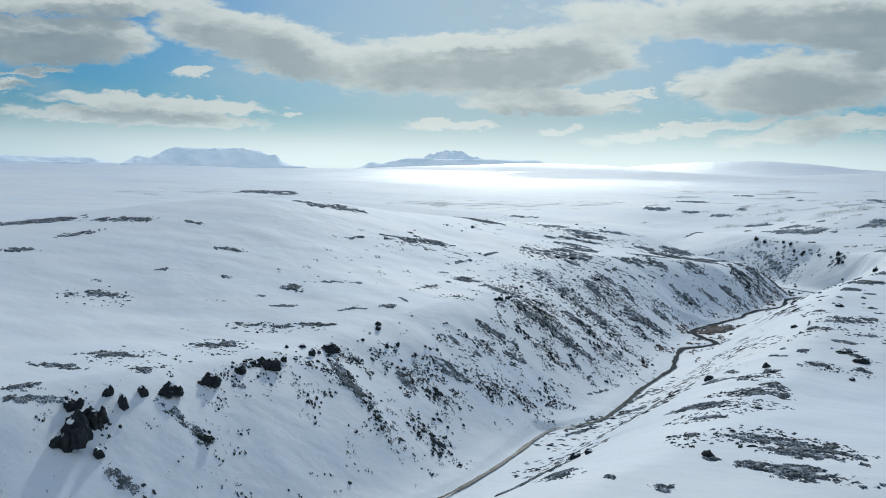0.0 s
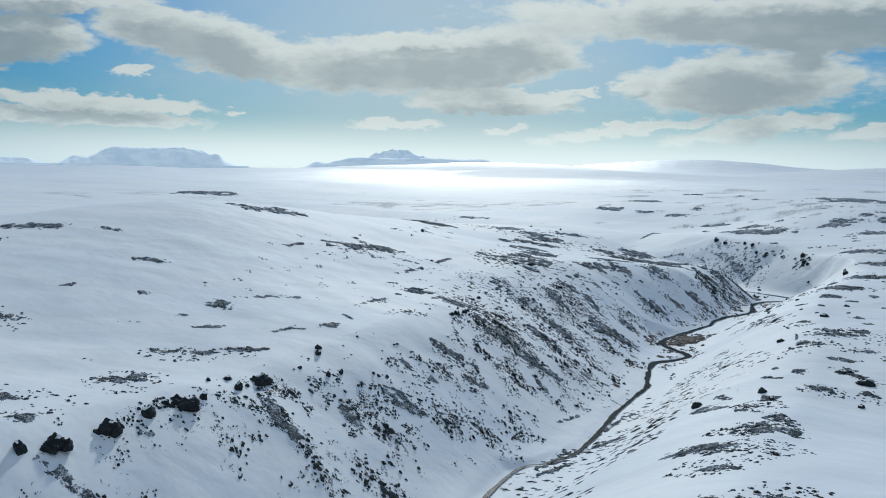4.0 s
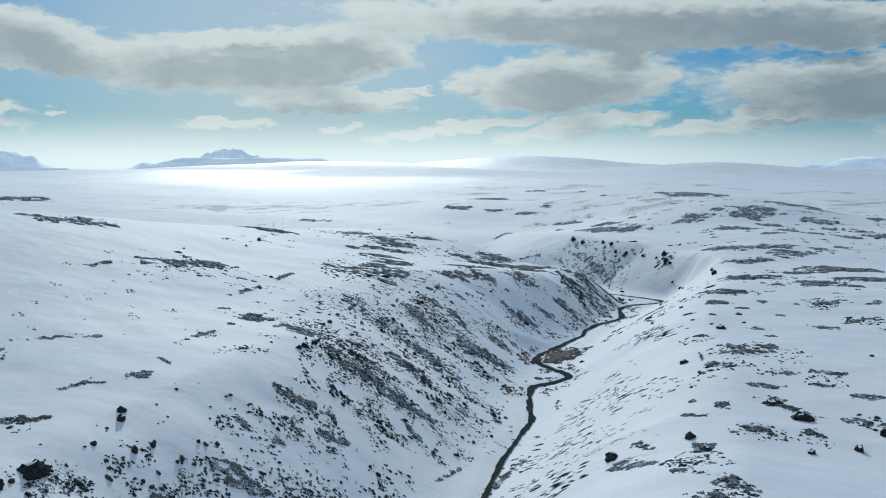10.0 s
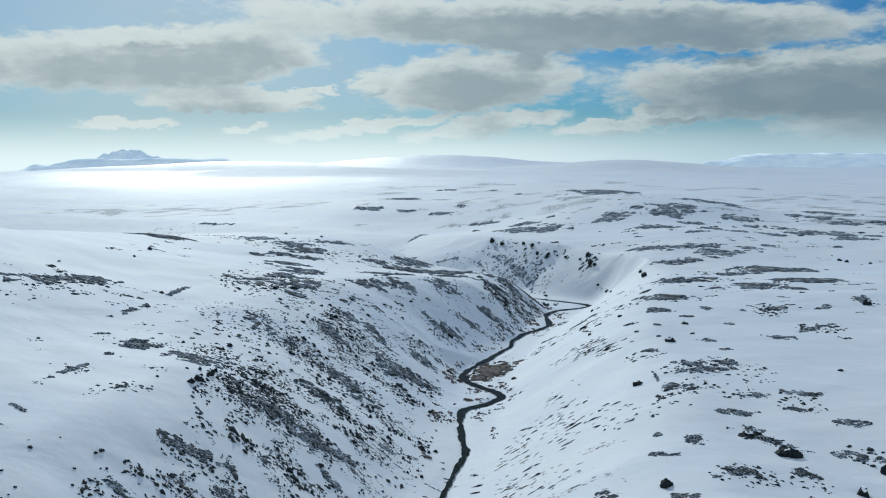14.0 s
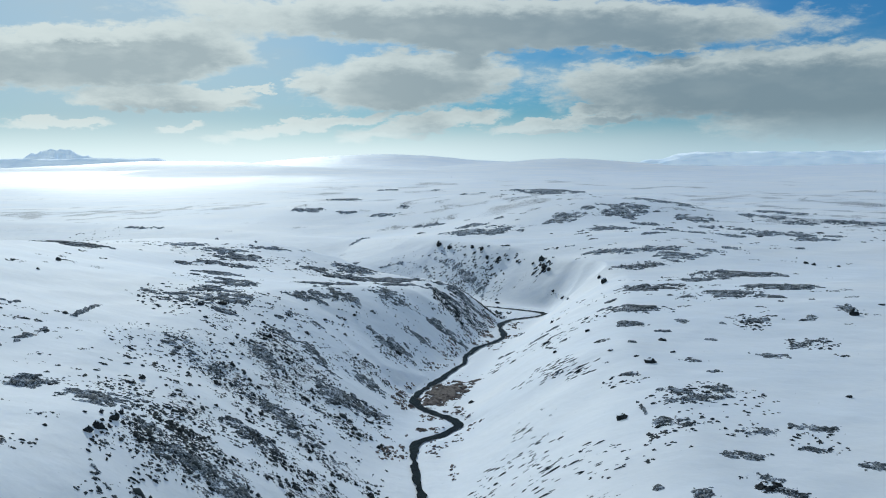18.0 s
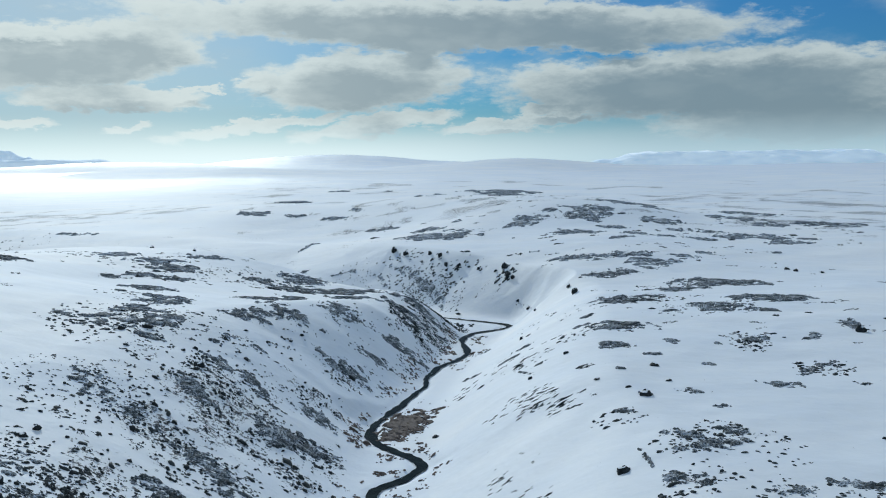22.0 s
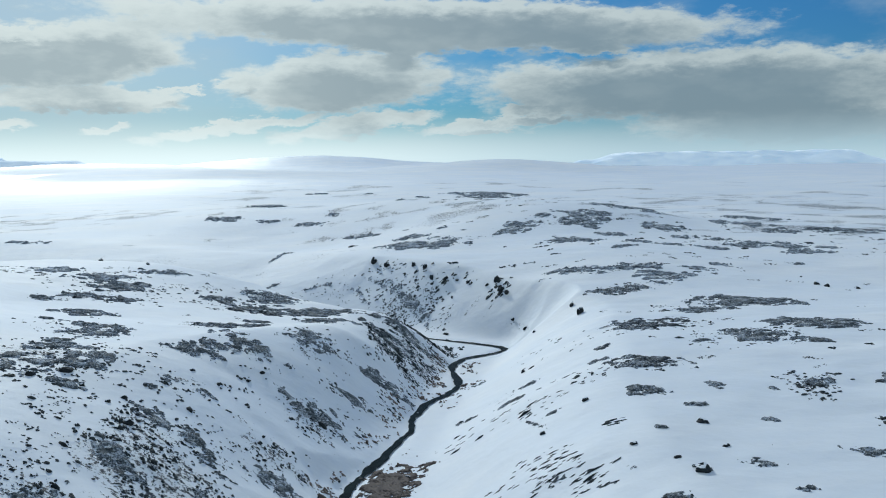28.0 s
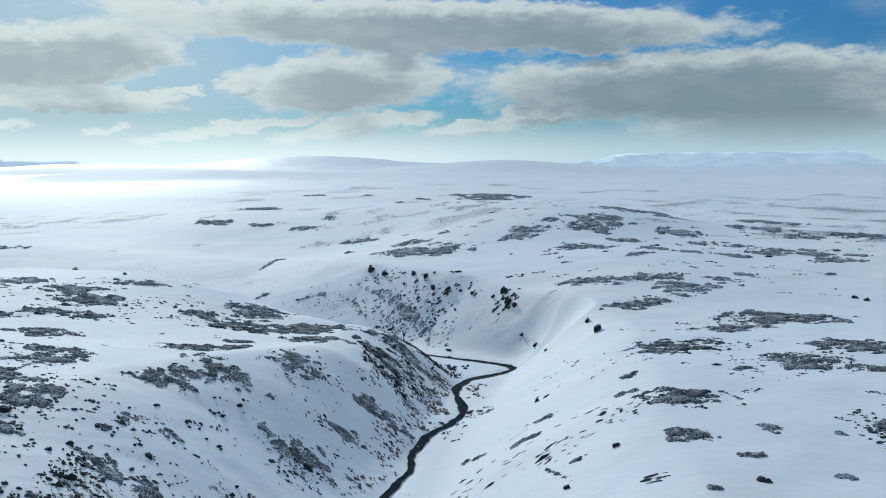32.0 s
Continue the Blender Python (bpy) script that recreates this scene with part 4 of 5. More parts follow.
boulder(-52.1, 355.1, 1.92, 1.33, 356, 1)
boulder(-94.4, 482.0, 2.22, 1.79, 277, 4)
boulder(-94.0, 454.0, 1.37, 1.03, 291, 0)
boulder(-14.6, 303.0, 1.84, 1.43, 335, 1)
boulder(-77.4, 258.0, 2.29, 1.32, 324, 4)
boulder(-69.1, 249.9, 1.80, 1.80, 63, 0)
boulder(-71.1, 245.8, 1.37, 1.77, 246, 5)
boulder(-62.5, 255.4, 1.12, 1.10, 247, 0)
boulder(59.4, 257.8, 2.72, 2.05, 60, 0)
boulder(77.0, 386.0, 2.24, 1.02, 300, 2)
boulder(29.7, 253.5, 2.49, 1.31, 282, 2)
boulder(68.6, 266.3, 2.89, 1.96, 18, 2)
boulder(110.7, 531.1, 3.35, 3.54, 3, 0)
boulder(105.3, 588.4, 1.89, 1.32, 55, 4)
boulder(81.5, 602.8, 3.03, 1.50, 274, 0)
boulder(65.4, 681.3, 3.28, 3.30, 101, 3)
boulder(70.2, 673.3, 2.88, 3.26, 149, 4)
boulder(80.6, 662.2, 2.48, 2.89, 134, 1)
boulder(84.3, 654.6, 2.46, 3.18, 353, 0)
boulder(90.3, 639.4, 2.06, 2.17, 173, 2)
boulder(97.7, 628.7, 2.03, 1.83, 184, 1)
boulder(106.7, 616.2, 2.66, 3.01, 193, 3)
boulder(106.4, 608.4, 3.27, 2.96, 235, 4)
boulder(107.4, 603.4, 2.27, 2.06, 197, 5)
boulder(103.1, 617.7, 1.66, 1.50, 304, 5)
boulder(31.9, 434.4, 1.92, 1.16, 286, 0)
boulder(31.4, 413.8, 2.01, 1.09, 317, 4)
boulder(74.5, 482.2, 1.48, 1.12, 138, 3)
boulder(-50.7, 359.4, 1.48, 1.33, 324, 5)
boulder(-50.9, 327.0, 2.02, 1.66, 223, 2)
boulder(-50.3, 331.6, 1.31, 1.52, 266, 2)
boulder(-53.2, 328.3, 1.10, 1.16, 280, 2)
boulder(-34.6, 625.2, 1.68, 1.27, 5, 3)
boulder(60.6, 379.6, 1.40, 0.71, 323, 1)
boulder(141.8, 401.6, 3.12, 2.51, 30, 5)
boulder(206.2, 538.1, 2.08, 1.41, 321, 2)
boulder(114.6, 548.6, 2.13, 2.15, 238, 2)
boulder(106.5, 576.7, 1.84, 1.67, 311, 5)
boulder(93.1, 327.3, 1.43, 0.86, 301, 0)
boulder(66.0, 415.2, 1.69, 1.06, 346, 0)
boulder(74.6, 373.9, 1.41, 0.62, 189, 2)
boulder(50.9, 356.6, 0.74, 0.56, 152, 4)
boulder(79.7, 593.6, 1.62, 0.98, 307, 2)
boulder(63.6, 369.8, 1.47, 0.56, 13, 4)
boulder(54.7, 409.6, 1.35, 1.02, 122, 2)
boulder(206.8, 533.0, 2.17, 1.57, 222, 5)
boulder(-29.6, 427.4, 1.30, 0.88, 357, 0)
boulder(-27.0, 431.7, 1.54, 0.80, 52, 4)
boulder(-25.3, 418.9, 2.24, 1.29, 164, 2)
boulder(-24.4, 427.3, 1.27, 0.77, 345, 1)
boulder(-39.3, 439.3, 3.40, 1.65, 224, 1)
boulder(-44.6, 433.4, 2.03, 1.38, 40, 2)
boulder(-35.1, 433.2, 1.46, 0.88, 332, 1)
boulder(-54.9, 647.0, 2.02, 1.37, 291, 3)
boulder(213.3, 524.5, 1.71, 1.55, 138, 1)
boulder(101.8, 552.4, 1.64, 1.30, 61, 0)



# ---- heath: low twigs and moss where the snow is gone ----
def heath_patch(k, cx, cy, a, w, turn, amount):
    """One mat of twigs and moss: a bumpy sheet that comes up through the snow and dips under it."""
    rng = random.Random(500 + k)
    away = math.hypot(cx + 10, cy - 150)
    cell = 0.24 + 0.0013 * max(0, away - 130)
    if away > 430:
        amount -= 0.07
    la, lw = a * 1.4, w * 1.4
    cell = max(cell, math.sqrt(4 * la * lw / 5200))
    nu, nv = max(6, int(2 * la / cell)), max(5, int(2 * lw / cell))
    u, v = np.meshgrid(np.linspace(-la, la, nu), np.linspace(-lw, lw, nv))
    jitter = np.random.RandomState(900 + k)
    u, v = u + jitter.uniform(-0.3, 0.3, u.shape) * cell, v + jitter.uniform(-0.3, 0.3, v.shape) * cell
    x, y = cx + u * math.cos(turn) - v * math.sin(turn), cy + u * math.sin(turn) + v * math.cos(turn)
    tall = 0.32 * (1 + 0.004 * max(0, away - 150))
    short = min(a, w)
    bend = fnoise(x + 13 * k, y, max(1.5, 0.9 * short), 69, 2) - 0.5
    near = np.sqrt((u / a) ** 2 + (v / w) ** 2) * (1 + 1.1 * bend)
    broad = fnoise(x + 31 * k, y, max(1.1, 0.3 * short), 70, 2) - 0.5
    fine = fnoise(x, y, 4.0 * cell, 71, 2) - 0.5
    speck = jitter.uniform(-0.5, 0.5, u.shape)
    up = tall * (2.6 * fine + (2.2 + 0.14 * min(a, 10.0)) * broad + 1.3 * speck + 2.5 * (amount - 0.88) + 0.72 - 1.25 * near * near)
    rim = ease(np.maximum(np.abs(u) / la, np.abs(v) / lw), 0.85, 1.0)
    up = np.where(up > 0, 0.7 * up, up * 1.4) + np.where(up > 0, 0.03, -0.06) * tall / 0.32 - 1.2 * tall * rim
    z = height(x, y) + np.clip(up, -0.9 * tall, 0.9 * tall)
    index = np.arange(nu * nv).reshape(nv, nu)
    quads = np.stack([index[:-1, :-1], index[:-1, 1:], index[1:, 1:], index[1:, :-1]], -1).reshape(-1, 4)
    mesh = bpy.data.meshes.new("heath_patch")
    mesh.from_pydata(np.stack([x, y, z], -1).reshape(-1, 3).tolist(), [], quads.tolist())
    brown = 12 < cx < 40 and 396 < cy < 446
    # patches far off get the colour with haze painted in
    mesh.materials.append(straw if brown else paled if away > 430 else heather)
    ob = new("heath_patch", mesh)
    size = "long" if a > 3 * w else "wide" if a > 6 else "small"
    if brown:
        label = "reddish brown dead grass on the flat inside the stream bend"
    elif away > 430:
        label = size + " patch of greyish heather in thin snow, paled for haze"
    elif amount > 0.9:
        label = size + " dense dark heather patch swept bare of snow"
    elif amount > 0.78:
        label = size + " patch of brown heather showing through thin snow"
    else:
        label = size + " sparse patch of dark heather tufts in the snow"
    tagged(ob, label, "heath", "heath patches in the snow")


for k, spec in enumerate(BARE):
    heath_patch(k, *spec)


# ---- scrub and rubble on the valley's sides ----
def bank(name, low, high, y0, y1, tries, label, seed, dense):
    """Clumps of dark bushes down the steep side, thick where its thickets are, single ones between."""
    dice = np.random.RandomState(seed)
    line = AXIS[:12]
    k = dice.randint(1, len(line) - 2, tries)
    f = dice.uniform(0, 1, tries)
    a, c = line[k], line[k + 1]
    way = c[:, :2] - a[:, :2]
    way = way / np.linalg.norm(way, axis=1)[:, None]
    out = np.stack([-way[:, 1], way[:, 0]], 1)
    reach = a[:, 3] + f * (c[:, 3] - a[:, 3])
    p = a[:, :2] + f[:, None] * (c[:, :2] - a[:, :2]) + out * (dice.uniform(low, high, tries) * reach)[:, None]
    inside = (p[:, 1] > y0) & (p[:, 1] < y1)
    p, out = p[inside], out[inside]
    d, side, station, floor, q, rise = valley(p[:, 0], p[:, 1])
    chance = np.clip(thicket(station, d) * (0.35 + 0.65 * ease(fnoise(p[:, 0], p[:, 1], 3.0, 88, 2), 0.40, 0.62)), 0.003, 1) * sparse(q, station) * (1 - ease(q, 0.95, 1.12))
    keep = np.where((dice.uniform(0, 1, len(p)) < chance * dense) & (side > 0) & (d > 7))[0]
    xs, ys, sizes, ways = [], [], [], []
    for i in keep:
        big = 0.42 * math.exp(dice.normal(0, 0.5))
        for _ in range(dice.randint(2, 7)):
            xs.append(p[i, 0] + dice.normal(0, 1.3) * big)
            ys.append(p[i, 1] + dice.normal(0, 1.3) * big)
            sizes.append(big * dice.uniform(0.3, 0.85))
            ways.append(math.atan2(out[i, 1], out[i, 0]) - 0.45)
    z, n = slope_at(np.array(xs), np.array(ys))
    rng = random.Random(seed)
    spots = [((xs[i], ys[i], z[i]), 0.62 * sizes[i] * rng.uniform(0.8, 1.6), 0.6 * sizes[i], 0.75 * sizes[i] * rng.uniform(0.5, 1.3), ways[i] + rng.uniform(-0.8, 0.8), n[i]) for i in range(len(xs))]
    return tagged(new(name, lumps(name, spots, scrub, rng, 0.6)), label, "scrub", kind="stuff")


bank("bank_scrub", 0.10, 1.05, 150, 350, 110000, "dark willow scrub and rubble down the steep snowy bank", 901, 0.17)
bank("bank_scrub", 0.10, 1.05, 350, 480, 110000, "dark willow scrub and rubble down the steep snowy bank", 902, 0.082)
bank("bank_scrub", 0.18, 1.0, 480, 640, 60000, "dark scrub on the steep bank at the valley's head", 903, 0.16)


# ---- tufts and stones strewn over the heath, too many to count ----
STREWN = []


def tufts(x, y, length, width, turn, count, size, drawn=1.0):
    rng = random.Random(len(STREWN) * 7 + 5)
    c, s = math.cos(radians(turn)), math.sin(radians(turn))
    for _ in range(count):
        r, ang = math.sqrt(rng.random()), rng.uniform(0, 2 * math.pi)
        u, v = length / 2 * r * math.cos(ang) * 1.1, width / 2 * r * math.sin(ang) * 1.1
        for _ in range(rng.choice((1, 1, 2, 3))):
            k = size * math.exp(rng.gauss(-0.2, 0.4))
            STREWN.append((x + u * c - v * s + rng.gauss(0, 0.8) * size, y + u * s + v * c + rng.gauss(0, 0.8) * size, k, drawn))


tufts(-101.2, 242.3, 27.8, 11.4, 18, 60, 0.35)
tufts(-113.3, 190.3, 21.8, 18.3, 35, 70, 0.35)
tufts(-98.9, 382.0, 40.4, 11.7, 62, 25, 0.50)
tufts(-35.8, 437.9, 49.7, 59.6, 49, 110, 0.50)
tufts(-53.8, 357.5, 39.5, 23.0, 62, 50, 0.50)
tufts(12.2, 194.7, 15.6, 18.7, -44, 110, 0.30)
tufts(19.1, 167.7, 16.8, 19.4, 20, 150, 0.30)
tufts(28.2, 164.5, 8.8, 12.0, 16, 100, 0.30)
tufts(21.3, 204.4, 12.5, 15.0, 26, 80, 0.30)
tufts(7.0, 163.8, 8.4, 12.0, -8, 60, 0.30)
tufts(57.5, 314.6, 14.7, 17.6, 21, 31, 0.40)
tufts(-159.4, 245.2, 19.8, 20.7, 35, 50, 0.35)
tufts(-104.2, 214.4, 17.3, 20.8, 21, 60, 0.35)
tufts(-37.7, 440.7, 42.6, 51.1, 33, 130, 0.38)
tufts(-39.2, 574.5, 48.4, 58.1, 48, 70, 0.45)
tufts(-107.1, 583.7, 86.3, 98.4, 83, 40, 0.60)
tufts(-97.6, 391.2, 25.5, 10.7, 55, 35, 0.45)
tufts(-51.3, 380.5, 16.8, 20.1, 29, 60, 0.34)
tufts(-56.1, 346.0, 17.1, 17.9, 48, 70, 0.30)
tufts(-64.1, 304.8, 13.2, 5.7, 46, 35, 0.30)
tufts(68.9, 329.1, 17.3, 20.8, 2, 49, 0.35)
tufts(72.7, 303.1, 12.0, 14.4, -8, 42, 0.35)
tufts(42.8, 264.3, 10.8, 9.9, 6, 49, 0.30)
tufts(52.7, 263.3, 6.5, 9.1, 5, 28, 0.30)
tufts(25.6, 247.8, 9.3, 12.0, -37, 70, 0.35)
tufts(69.6, 272.3, 8.4, 11.7, -4, 28, 0.40)
tufts(74.5, 641.8, 29.6, 35.6, -39, 90, 0.55)
tufts(40.5, 304.6, 15.9, 19.0, -56, 21, 0.35)
tufts(-45.8, 439.6, 31.3, 27.6, 25, 50, 0.37)
tufts(-51.9, 390.5, 21.9, 26.3, 15, 140, 0.25)
tufts(-40.0, 399.2, 14.1, 16.9, 17, 70, 0.28)
tufts(-40.0, 458.3, 30.7, 36.9, 35, 50, 0.37)
tufts(-153.2, 830.0, 40.6, 48.8, -22, 45, 0.43)
tufts(-44.1, 607.3, 21.3, 25.5, 29, 35, 0.43)
tufts(-22.1, 577.3, 30.7, 27.6, 42, 35, 0.37)
tufts(-52.5, 349.7, 11.2, 13.4, 44, 90, 0.25)
tufts(118.4, 449.7, 23.7, 28.5, -27, 56, 0.35)
tufts(111.7, 403.7, 14.5, 17.4, -16, 42, 0.40)
tufts(111.2, 372.5, 12.5, 15.0, -19, 56, 0.40)
tufts(57.0, 332.2, 9.9, 12.0, -23, 31, 0.35)
tufts(67.9, 338.4, 8.3, 12.0, -13, 56, 0.35)
tufts(48.9, 315.0, 9.0, 12.0, -40, 42, 0.35)
tufts(54.9, 353.2, 10.3, 8.8, -52, 24, 0.35)
tufts(65.0, 636.5, 13.9, 16.7, -38, 170, 0.26)
tufts(75.0, 632.3, 18.1, 21.7, -39, 170, 0.36)
tufts(70.4, 651.6, 28.7, 16.3, -41, 50, 0.40)
tufts(51.2, 656.5, 28.1, 33.7, -37, 40, 0.25)
tufts(38.4, 674.9, 29.1, 9.6, -35, 30, 0.25)
tufts(82.0, 615.8, 13.5, 16.2, -45, 40, 0.34)
tufts(91.7, 635.5, 22.3, 18.0, -44, 30, 0.70)
tufts(71.5, 671.1, 24.7, 8.9, -44, 25, 0.56)
tufts(106.3, 609.7, 9.1, 11.5, -58, 30, 0.70)
tufts(-39.6, 436.2, 10.1, 12.1, 13, 60, 0.31)
tufts(-38.3, 450.4, 13.8, 16.5, 17, 45, 0.31)
tufts(-41.9, 574.5, 30.5, 34.1, 29, 45, 0.37)
tufts(-49.8, 484.6, 17.7, 21.2, 38, 35, 0.31)
tufts(-38.9, 418.9, 6.8, 12.0, 5, 50, 0.25)
tufts(78.5, 432.9, 13.6, 16.4, -69, 35, 0.40)
tufts(121.8, 478.9, 14.7, 17.6, -23, 49, 0.40)
tufts(131.1, 451.0, 15.5, 18.6, -32, 77, 0.35)
tufts(106.7, 396.5, 8.0, 12.0, -19, 49, 0.40)
tufts(53.9, 675.7, 36.8, 19.2, -41, 30, 0.37)
tufts(86.2, 495.8, 49.1, 20.5, -95, 28, 0.40)
tufts(61.7, 429.8, 10.1, 12.1, -18, 27, 0.30, 1.8)
tufts(50.0, 444.4, 16.6, 16.2, -58, 27, 0.30, 1.8)
tufts(51.9, 374.4, 10.0, 8.5, -25, 36, 0.30, 1.8)
tufts(51.7, 395.2, 6.5, 11.3, -4, 12, 0.30, 1.8)
tufts(63.9, 395.0, 4.3, 4.2, 19, 7, 0.38, 1.8)
tufts(49.1, 384.7, 10.4, 12.5, -12, 38, 0.30, 1.8)
tufts(34.3, 356.5, 11.3, 13.6, -35, 19, 0.26, 1.8)
tufts(27.1, 338.0, 15.9, 17.4, -38, 47, 0.26, 1.8)
tufts(22.7, 328.7, 19.2, 23.0, -42, 57, 0.26, 1.8)
tufts(11.6, 294.3, 23.6, 17.4, -47, 76, 0.24, 1.8)
tufts(45.8, 395.1, 11.5, 13.8, -53, 23, 0.30, 1.8)
tufts(62.0, 440.1, 19.1, 22.9, -78, 14, 0.30, 1.8)
tufts(-11.7, 242.0, 30.3, 36.4, -34, 168, 0.32, 1.8)
tufts(0.9, 315.3, 33.5, 38.3, 18, 84, 0.32, 1.8)
tufts(-19.7, 210.4, 23.9, 19.0, -51, 84, 0.32, 1.8)
tufts(0.0, 270.9, 21.0, 25.2, -19, 112, 0.32, 1.8)
tufts(30.8, 313.2, 17.7, 21.3, -7, 42, 0.32, 1.8)
tufts(-76.0, 219.4, 10.5, 7.1, 111, 116, 0.30)
tufts(-83.2, 216.2, 6.8, 5.1, 114, 47, 0.30)
tufts(-72.5, 240.0, 6.9, 3.4, 108, 28, 0.30)
tufts(-73.0, 246.8, 4.4, 1.7, 107, 7, 0.30)
tufts(-69.7, 248.6, 5.5, 1.7, 106, 8, 0.30)
tufts(-61.7, 233.6, 10.4, 4.3, 105, 57, 0.30)
tufts(-60.5, 250.1, 4.8, 3.5, 103, 21, 0.30)
tufts(-57.5, 246.8, 10.5, 4.6, 103, 57, 0.30)
tufts(-59.6, 266.9, 6.7, 6.2, 102, 35, 0.30)
tufts(-56.3, 275.1, 5.6, 3.9, 101, 17, 0.30)
tufts(-51.4, 265.5, 11.2, 3.1, 100, 29, 0.30)
tufts(-51.8, 251.9, 7.0, 5.8, 101, 47, 0.30)
tufts(-46.2, 259.9, 4.5, 3.0, 99, 11, 0.30)
tufts(-48.2, 299.4, 9.7, 5.7, 98, 28, 0.30)
tufts(-49.2, 287.5, 10.9, 8.1, 99, 57, 0.30)
tufts(-44.8, 319.4, 18.4, 6.1, 97, 47, 0.30)
tufts(-42.2, 339.1, 19.8, 6.6, 96, 47, 0.30)
tufts(-36.0, 323.6, 15.0, 7.8, 95, 47, 0.30)
tufts(-41.8, 282.0, 15.5, 5.3, 97, 57, 0.30)
tufts(-35.2, 296.9, 10.1, 5.6, 95, 28, 0.30)
tufts(-31.8, 289.0, 8.8, 4.1, 94, 21, 0.30)
tufts(-42.3, 257.5, 5.8, 3.6, 98, 21, 0.30)
tufts(-49.8, 241.5, 4.8, 4.4, 101, 28, 0.30)
tufts(-56.6, 234.0, 3.5, 3.2, 104, 14, 0.30)
tufts(-74.4, 231.3, 5.6, 3.2, 109, 21, 0.30)
tufts(-69.0, 237.0, 3.5, 2.8, 107, 11, 0.30)
tufts(-36.7, 259.4, 6.8, 7.2, 96, 42, 0.30)
tufts(-70.4, 228.6, 4.7, 2.1, 108, 14, 0.30)
tufts(-30.2, 276.7, 10.1, 3.9, 94, 28, 0.30)
tufts(19.4, 218.0, 9.3, 5.8, 77, 57, 0.30)
tufts(15.3, 219.7, 7.0, 6.8, 79, 50, 0.30)
tufts(25.6, 225.0, 7.3, 6.1, 76, 42, 0.30)
tufts(29.3, 243.3, 4.0, 4.5, 76, 14, 0.30)
tufts(22.8, 246.6, 4.1, 5.7, 78, 17, 0.30)
tufts(-41.0, 337.2, 20.1, 12.6, 97, 228, 0.30)
tufts(-36.6, 329.8, 11.9, 9.0, 96, 107, 0.30)
tufts(-45.5, 325.5, 8.7, 5.9, 99, 57, 0.30)
tufts(-50.3, 314.3, 5.5, 2.8, 102, 21, 0.30)
tufts(-24.4, 398.1, 16.7, 2.8, 91, 23, 0.30)
tufts(-27.2, 405.7, 10.3, 4.3, 92, 21, 0.30)
tufts(-13.3, 420.4, 18.3, 7.6, 88, 59, 0.30)
tufts(-7.6, 416.3, 18.1, 4.5, 87, 35, 0.30)
tufts(-28.6, 373.8, 11.8, 7.5, 92, 57, 0.30)
tufts(-21.5, 363.7, 17.3, 9.6, 90, 114, 0.30)
tufts(-30.3, 344.4, 13.0, 5.4, 93, 59, 0.30)
tufts(-24.3, 342.7, 13.0, 5.4, 92, 59, 0.30)
tufts(-11.4, 392.1, 12.0, 6.8, 88, 47, 0.30)
tufts(-7.1, 377.3, 15.5, 5.2, 87, 47, 0.30)
tufts(-37.2, 381.6, 8.6, 5.2, 94, 28, 0.30)
tufts(-24.8, 420.4, 10.9, 9.1, 91, 42, 0.30)
tufts(-47.0, 395.0, 9.9, 8.2, 97, 42, 0.30)
tufts(-39.5, 448.3, 6.0, 5.0, 94, 10, 0.30)
tufts(-50.7, 438.2, 4.7, 9.7, 97, 17, 0.30)
tufts(-48.5, 370.7, 5.9, 3.7, 98, 14, 0.30)
tufts(13.1, 457.1, 19.4, 10.5, 83, 71, 0.30)
tufts(1.9, 393.6, 16.7, 7.0, 85, 59, 0.30)
tufts(-14.8, 361.7, 17.2, 4.8, 89, 57, 0.30)


def strew_clusters(count, x0, x1, y0, y1, seed, pieces, size):
    """Small clusters of twigs and stones on the high ground, thicker in some places than in others."""
    rng = random.Random(seed)
    while count > 0:
        x, y = rng.uniform(x0, x1), rng.uniform(y0, y1)
        d, side, station, floor, q, rise = valley(np.array([x]), np.array([y]))
        lone = float(fnoise(np.array([x]), np.array([y]), 55, 93, 2)[0])
        if q[0] < 1.0 or lone < rng.uniform(0.3, 0.7):
            continue
        count -= 1
        tufts(x, y, rng.uniform(1.5, 7), rng.uniform(1.0, 4), rng.uniform(-60, 20), rng.randint(2, pieces), size * rng.uniform(0.6, 1.2))


strew_clusters(150, 40, 230, 300, 620, 11, 14, 0.34)
strew_clusters(80, -110, 0, 380, 620, 12, 14, 0.34)
strew_clusters(60, -130, -60, 190, 400, 13, 9, 0.26)
strew_clusters(120, 60, 330, 600, 900, 14, 10, 0.6)


strewn = np.array(STREWN)
ground_z, ground_n = slope_at(strewn[:, 0], strewn[:, 1])
dice = random.Random(66)
heaps = []
for i, (sx, sy, sk, drawn) in enumerate(STREWN):
    down = math.atan2(ground_n[i][1], ground_n[i][0]) + dice.uniform(-0.3, 0.3) if drawn > 1 else dice.uniform(0, 3.14)
    heaps.append(((sx, sy, ground_z[i]), sk * drawn * dice.uniform(0.7, 1.4), sk * dice.uniform(0.5, 0.9) * (0.65 if drawn > 1 else 1.0), 0.5 * sk * dice.uniform(0.5, 1.2), down, ground_n[i]))
tagged(new("heath_tufts", lumps("heath_tufts", heaps, scrub, dice, 0.55)), "small dark tufts and stones strewn through the snow", "heath", kind="stuff")


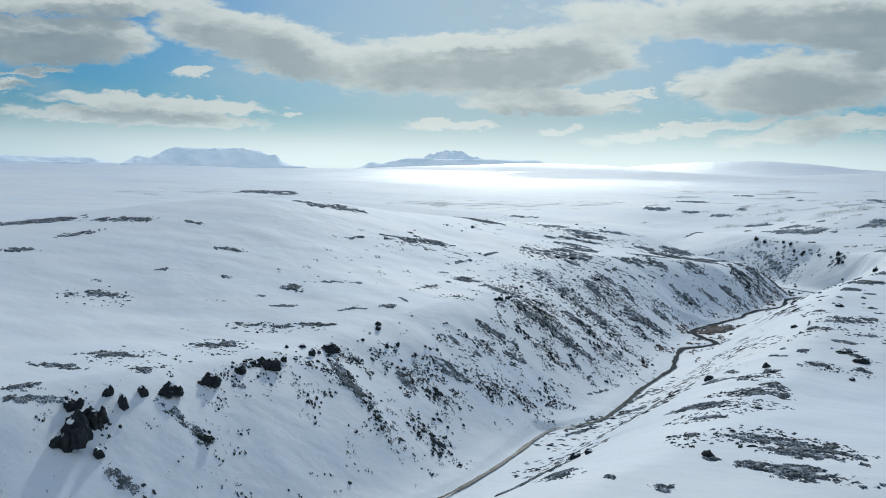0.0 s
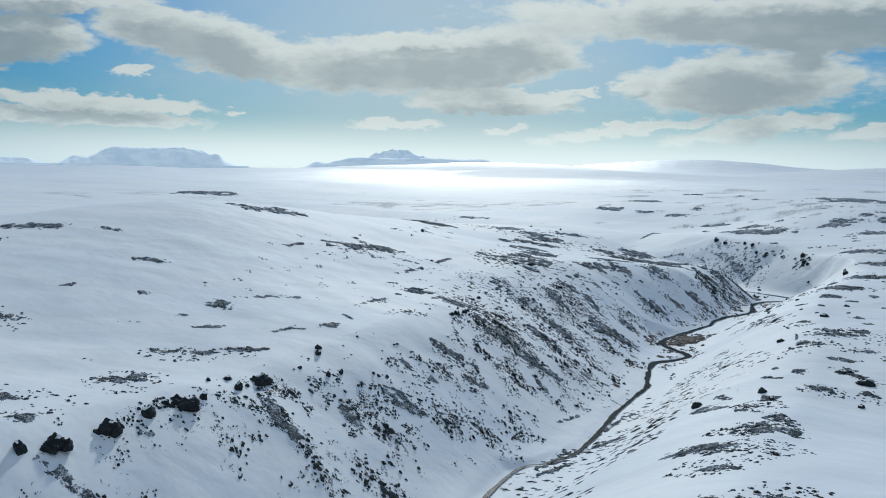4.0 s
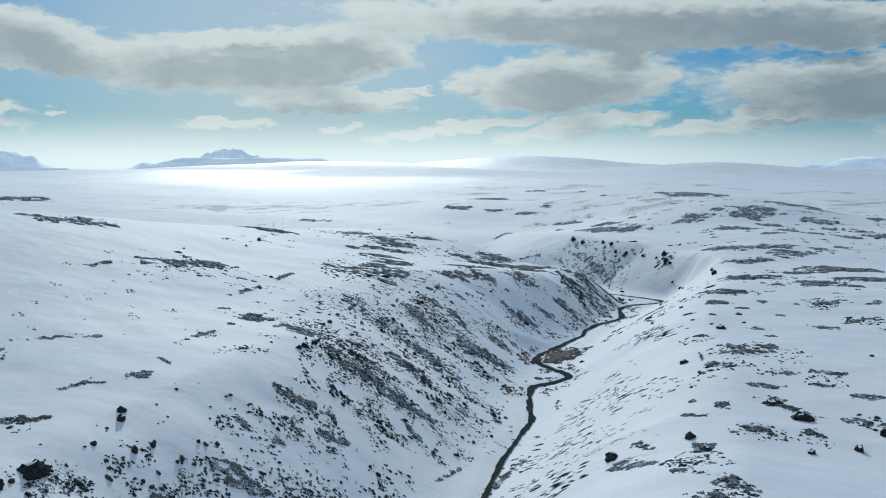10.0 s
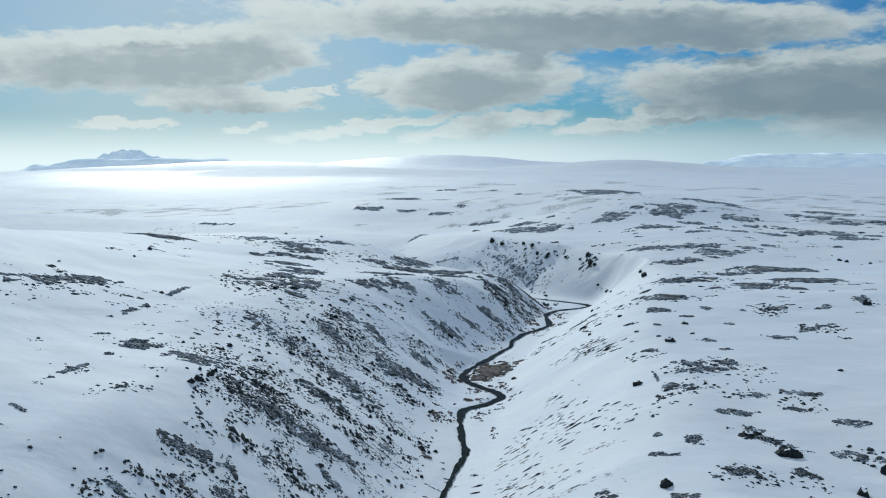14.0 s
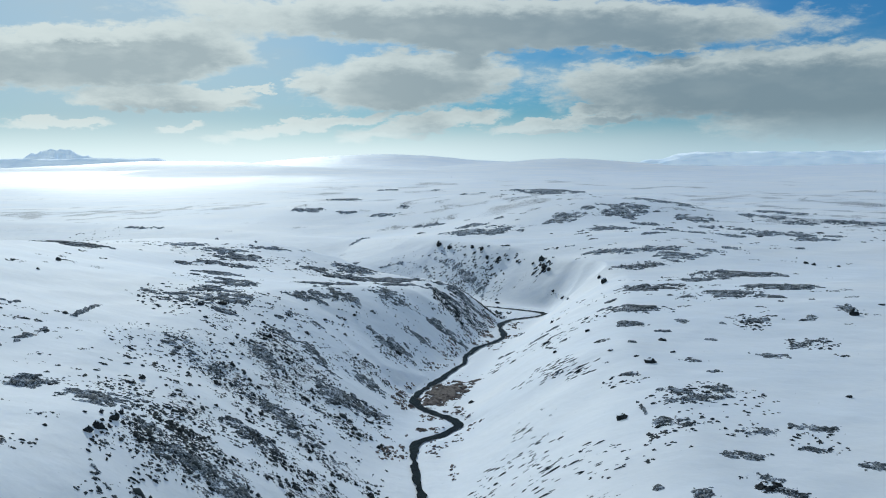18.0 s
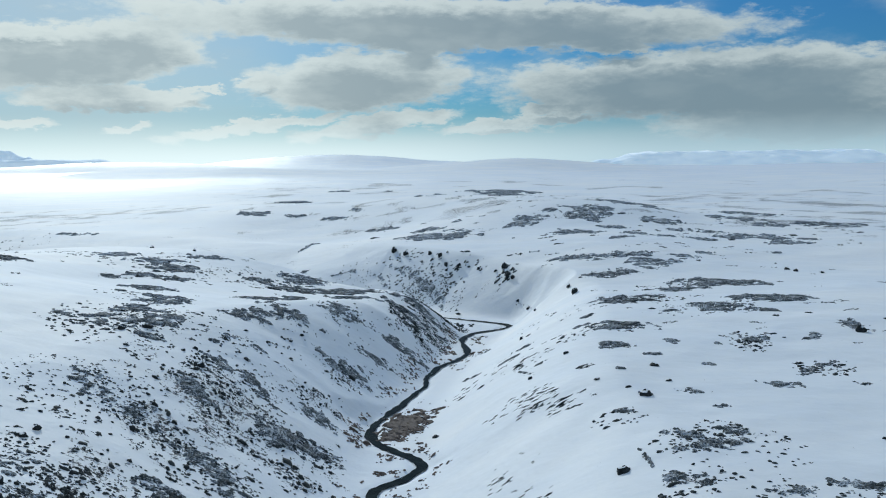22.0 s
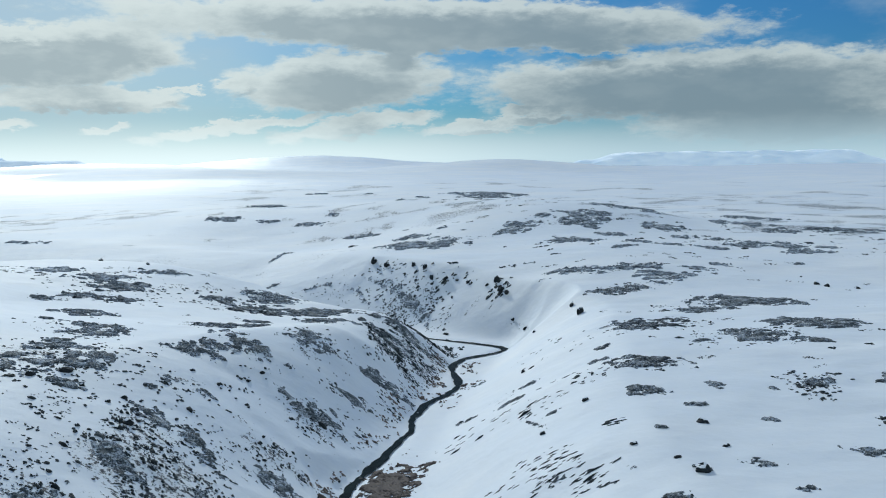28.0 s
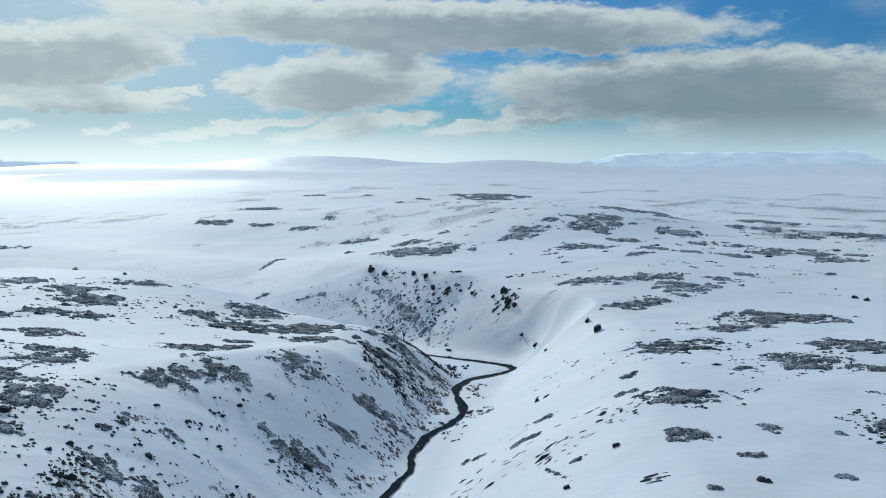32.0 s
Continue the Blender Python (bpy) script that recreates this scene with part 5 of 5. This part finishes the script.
# ---- dead grass and low willow on the flat along the stream ----
def stream_side():
    rng = random.Random(31)
    spots, places = [], []
    for k in range(7, 24):
        for _ in range(46):
            f = rng.random()
            a, c = COURSE[k], COURSE[k + 1]
            way = (c - a) / np.linalg.norm(c - a)
            off = rng.choice((1, 1, -1)) * rng.uniform(2.6, 8.5)
            p = a + f * (c - a) + np.array((-way[1], way[0])) * off
            for _ in range(rng.randrange(1, 5)):
                places.append((p[0] + rng.gauss(0, 0.6), p[1] + rng.gauss(0, 0.6)))
    places = np.array(places)
    places = places[fnoise(places[:, 0], places[:, 1], 9, 33, 2) > 0.50]
    places = places[along(places[:, 0], places[:, 1], COURSE)[0] > 2.0]
    z, n = slope_at(places[:, 0], places[:, 1])
    for i, (x, y) in enumerate(places):
        s = 0.30 * math.exp(rng.gauss(0, 0.35))
        spots.append(((x, y, z[i]), s * rng.uniform(0.8, 1.6), s * 0.7, s * 0.8, rng.uniform(0, 3.14), n[i]))
    tagged(new("dead_grass", lumps("dead_grass", spots, straw, rng, 0.7)), "reddish brown dead grass and twigs along the stream", "grass", kind="stuff")


stream_side()


# ---- the round fold on the plateau ----
def ring_bank(x, y, rx, ry):
    """A low ring of stones and turf, its middle bare."""
    n, m = 40, 7
    rng = random.Random(12)
    mesh = bmesh.new()
    rows = []
    for i in range(n):
        a = 2 * math.pi * i / n
        row = []
        for j in range(m):
            u = j / (m - 1)
            r = 1.0 - 0.62 * u
            r *= rng.uniform(0.93, 1.07)
            px, py = x + rx * r * math.cos(a), y + ry * r * math.sin(a)
            up = 0.55 * math.sin(math.pi * min(1, u * 1.7)) * rng.uniform(0.6, 1.3) + 0.05 - (0.5 if j == 0 else 0)
            row.append(mesh.verts.new((px, py, float(height(np.array([px]), np.array([py]))[0]) + up)))
        rows.append(row)
    for i in range(n):
        a, c = rows[i], rows[(i + 1) % n]
        for j in range(m - 1):
            mesh.faces.new((a[j], a[j + 1], c[j + 1], c[j]))
    mesh.faces.new([row[-1] for row in rows])
    bmesh.ops.recalc_face_normals(mesh, faces=mesh.faces)
    data = bpy.data.meshes.new("ring_bank")
    mesh.to_mesh(data)
    mesh.free()
    data.materials.append(heather)
    tagged(new("ring_bank", data), "low oval ring of turf and stones, snow-free", "mound")


ring_bank(-69.8, 342.9, 2.7, 3.9)


# ---- single stones that stand out on the steep bank ----
def stones():
    rng = random.Random(77)
    kinds = [rock_mesh("stone", 300 + k, 0.3, 0.8, basalt, 2) for k in range(5)]
    made = 0
    while made < 220:
        k = rng.randrange(2, 7)
        f = rng.random()
        a, c = AXIS[k], AXIS[k + 1]
        dx, dy = c[0] - a[0], c[1] - a[1]
        size = math.hypot(dx, dy)
        d = rng.uniform(0.2, 1.1) * a[3]
        x, y = a[0] + f * dx - dy / size * d, a[1] + f * dy + dx / size * d
        if float(fnoise(np.array([x]), np.array([y]), 18, 91, 2)[0]) < 0.5:
            continue
        made += 1
        z = float(height(np.array([x]), np.array([y]))[0])
        s = math.exp(rng.gauss(-0.85, 0.35))
        ob = new("stone", kinds[rng.randrange(5)])
        ob.matrix_world = pose(x, y, z + 0.1 * s, 0, 0, rng.uniform(0, 360)) @ Matrix.Diagonal((s * 1.1, s * 0.8, s * 0.75, 1))
        tagged(ob, "dark angular stone stuck in the steep snowy bank", "stone", "stones on the steep bank")


stones()
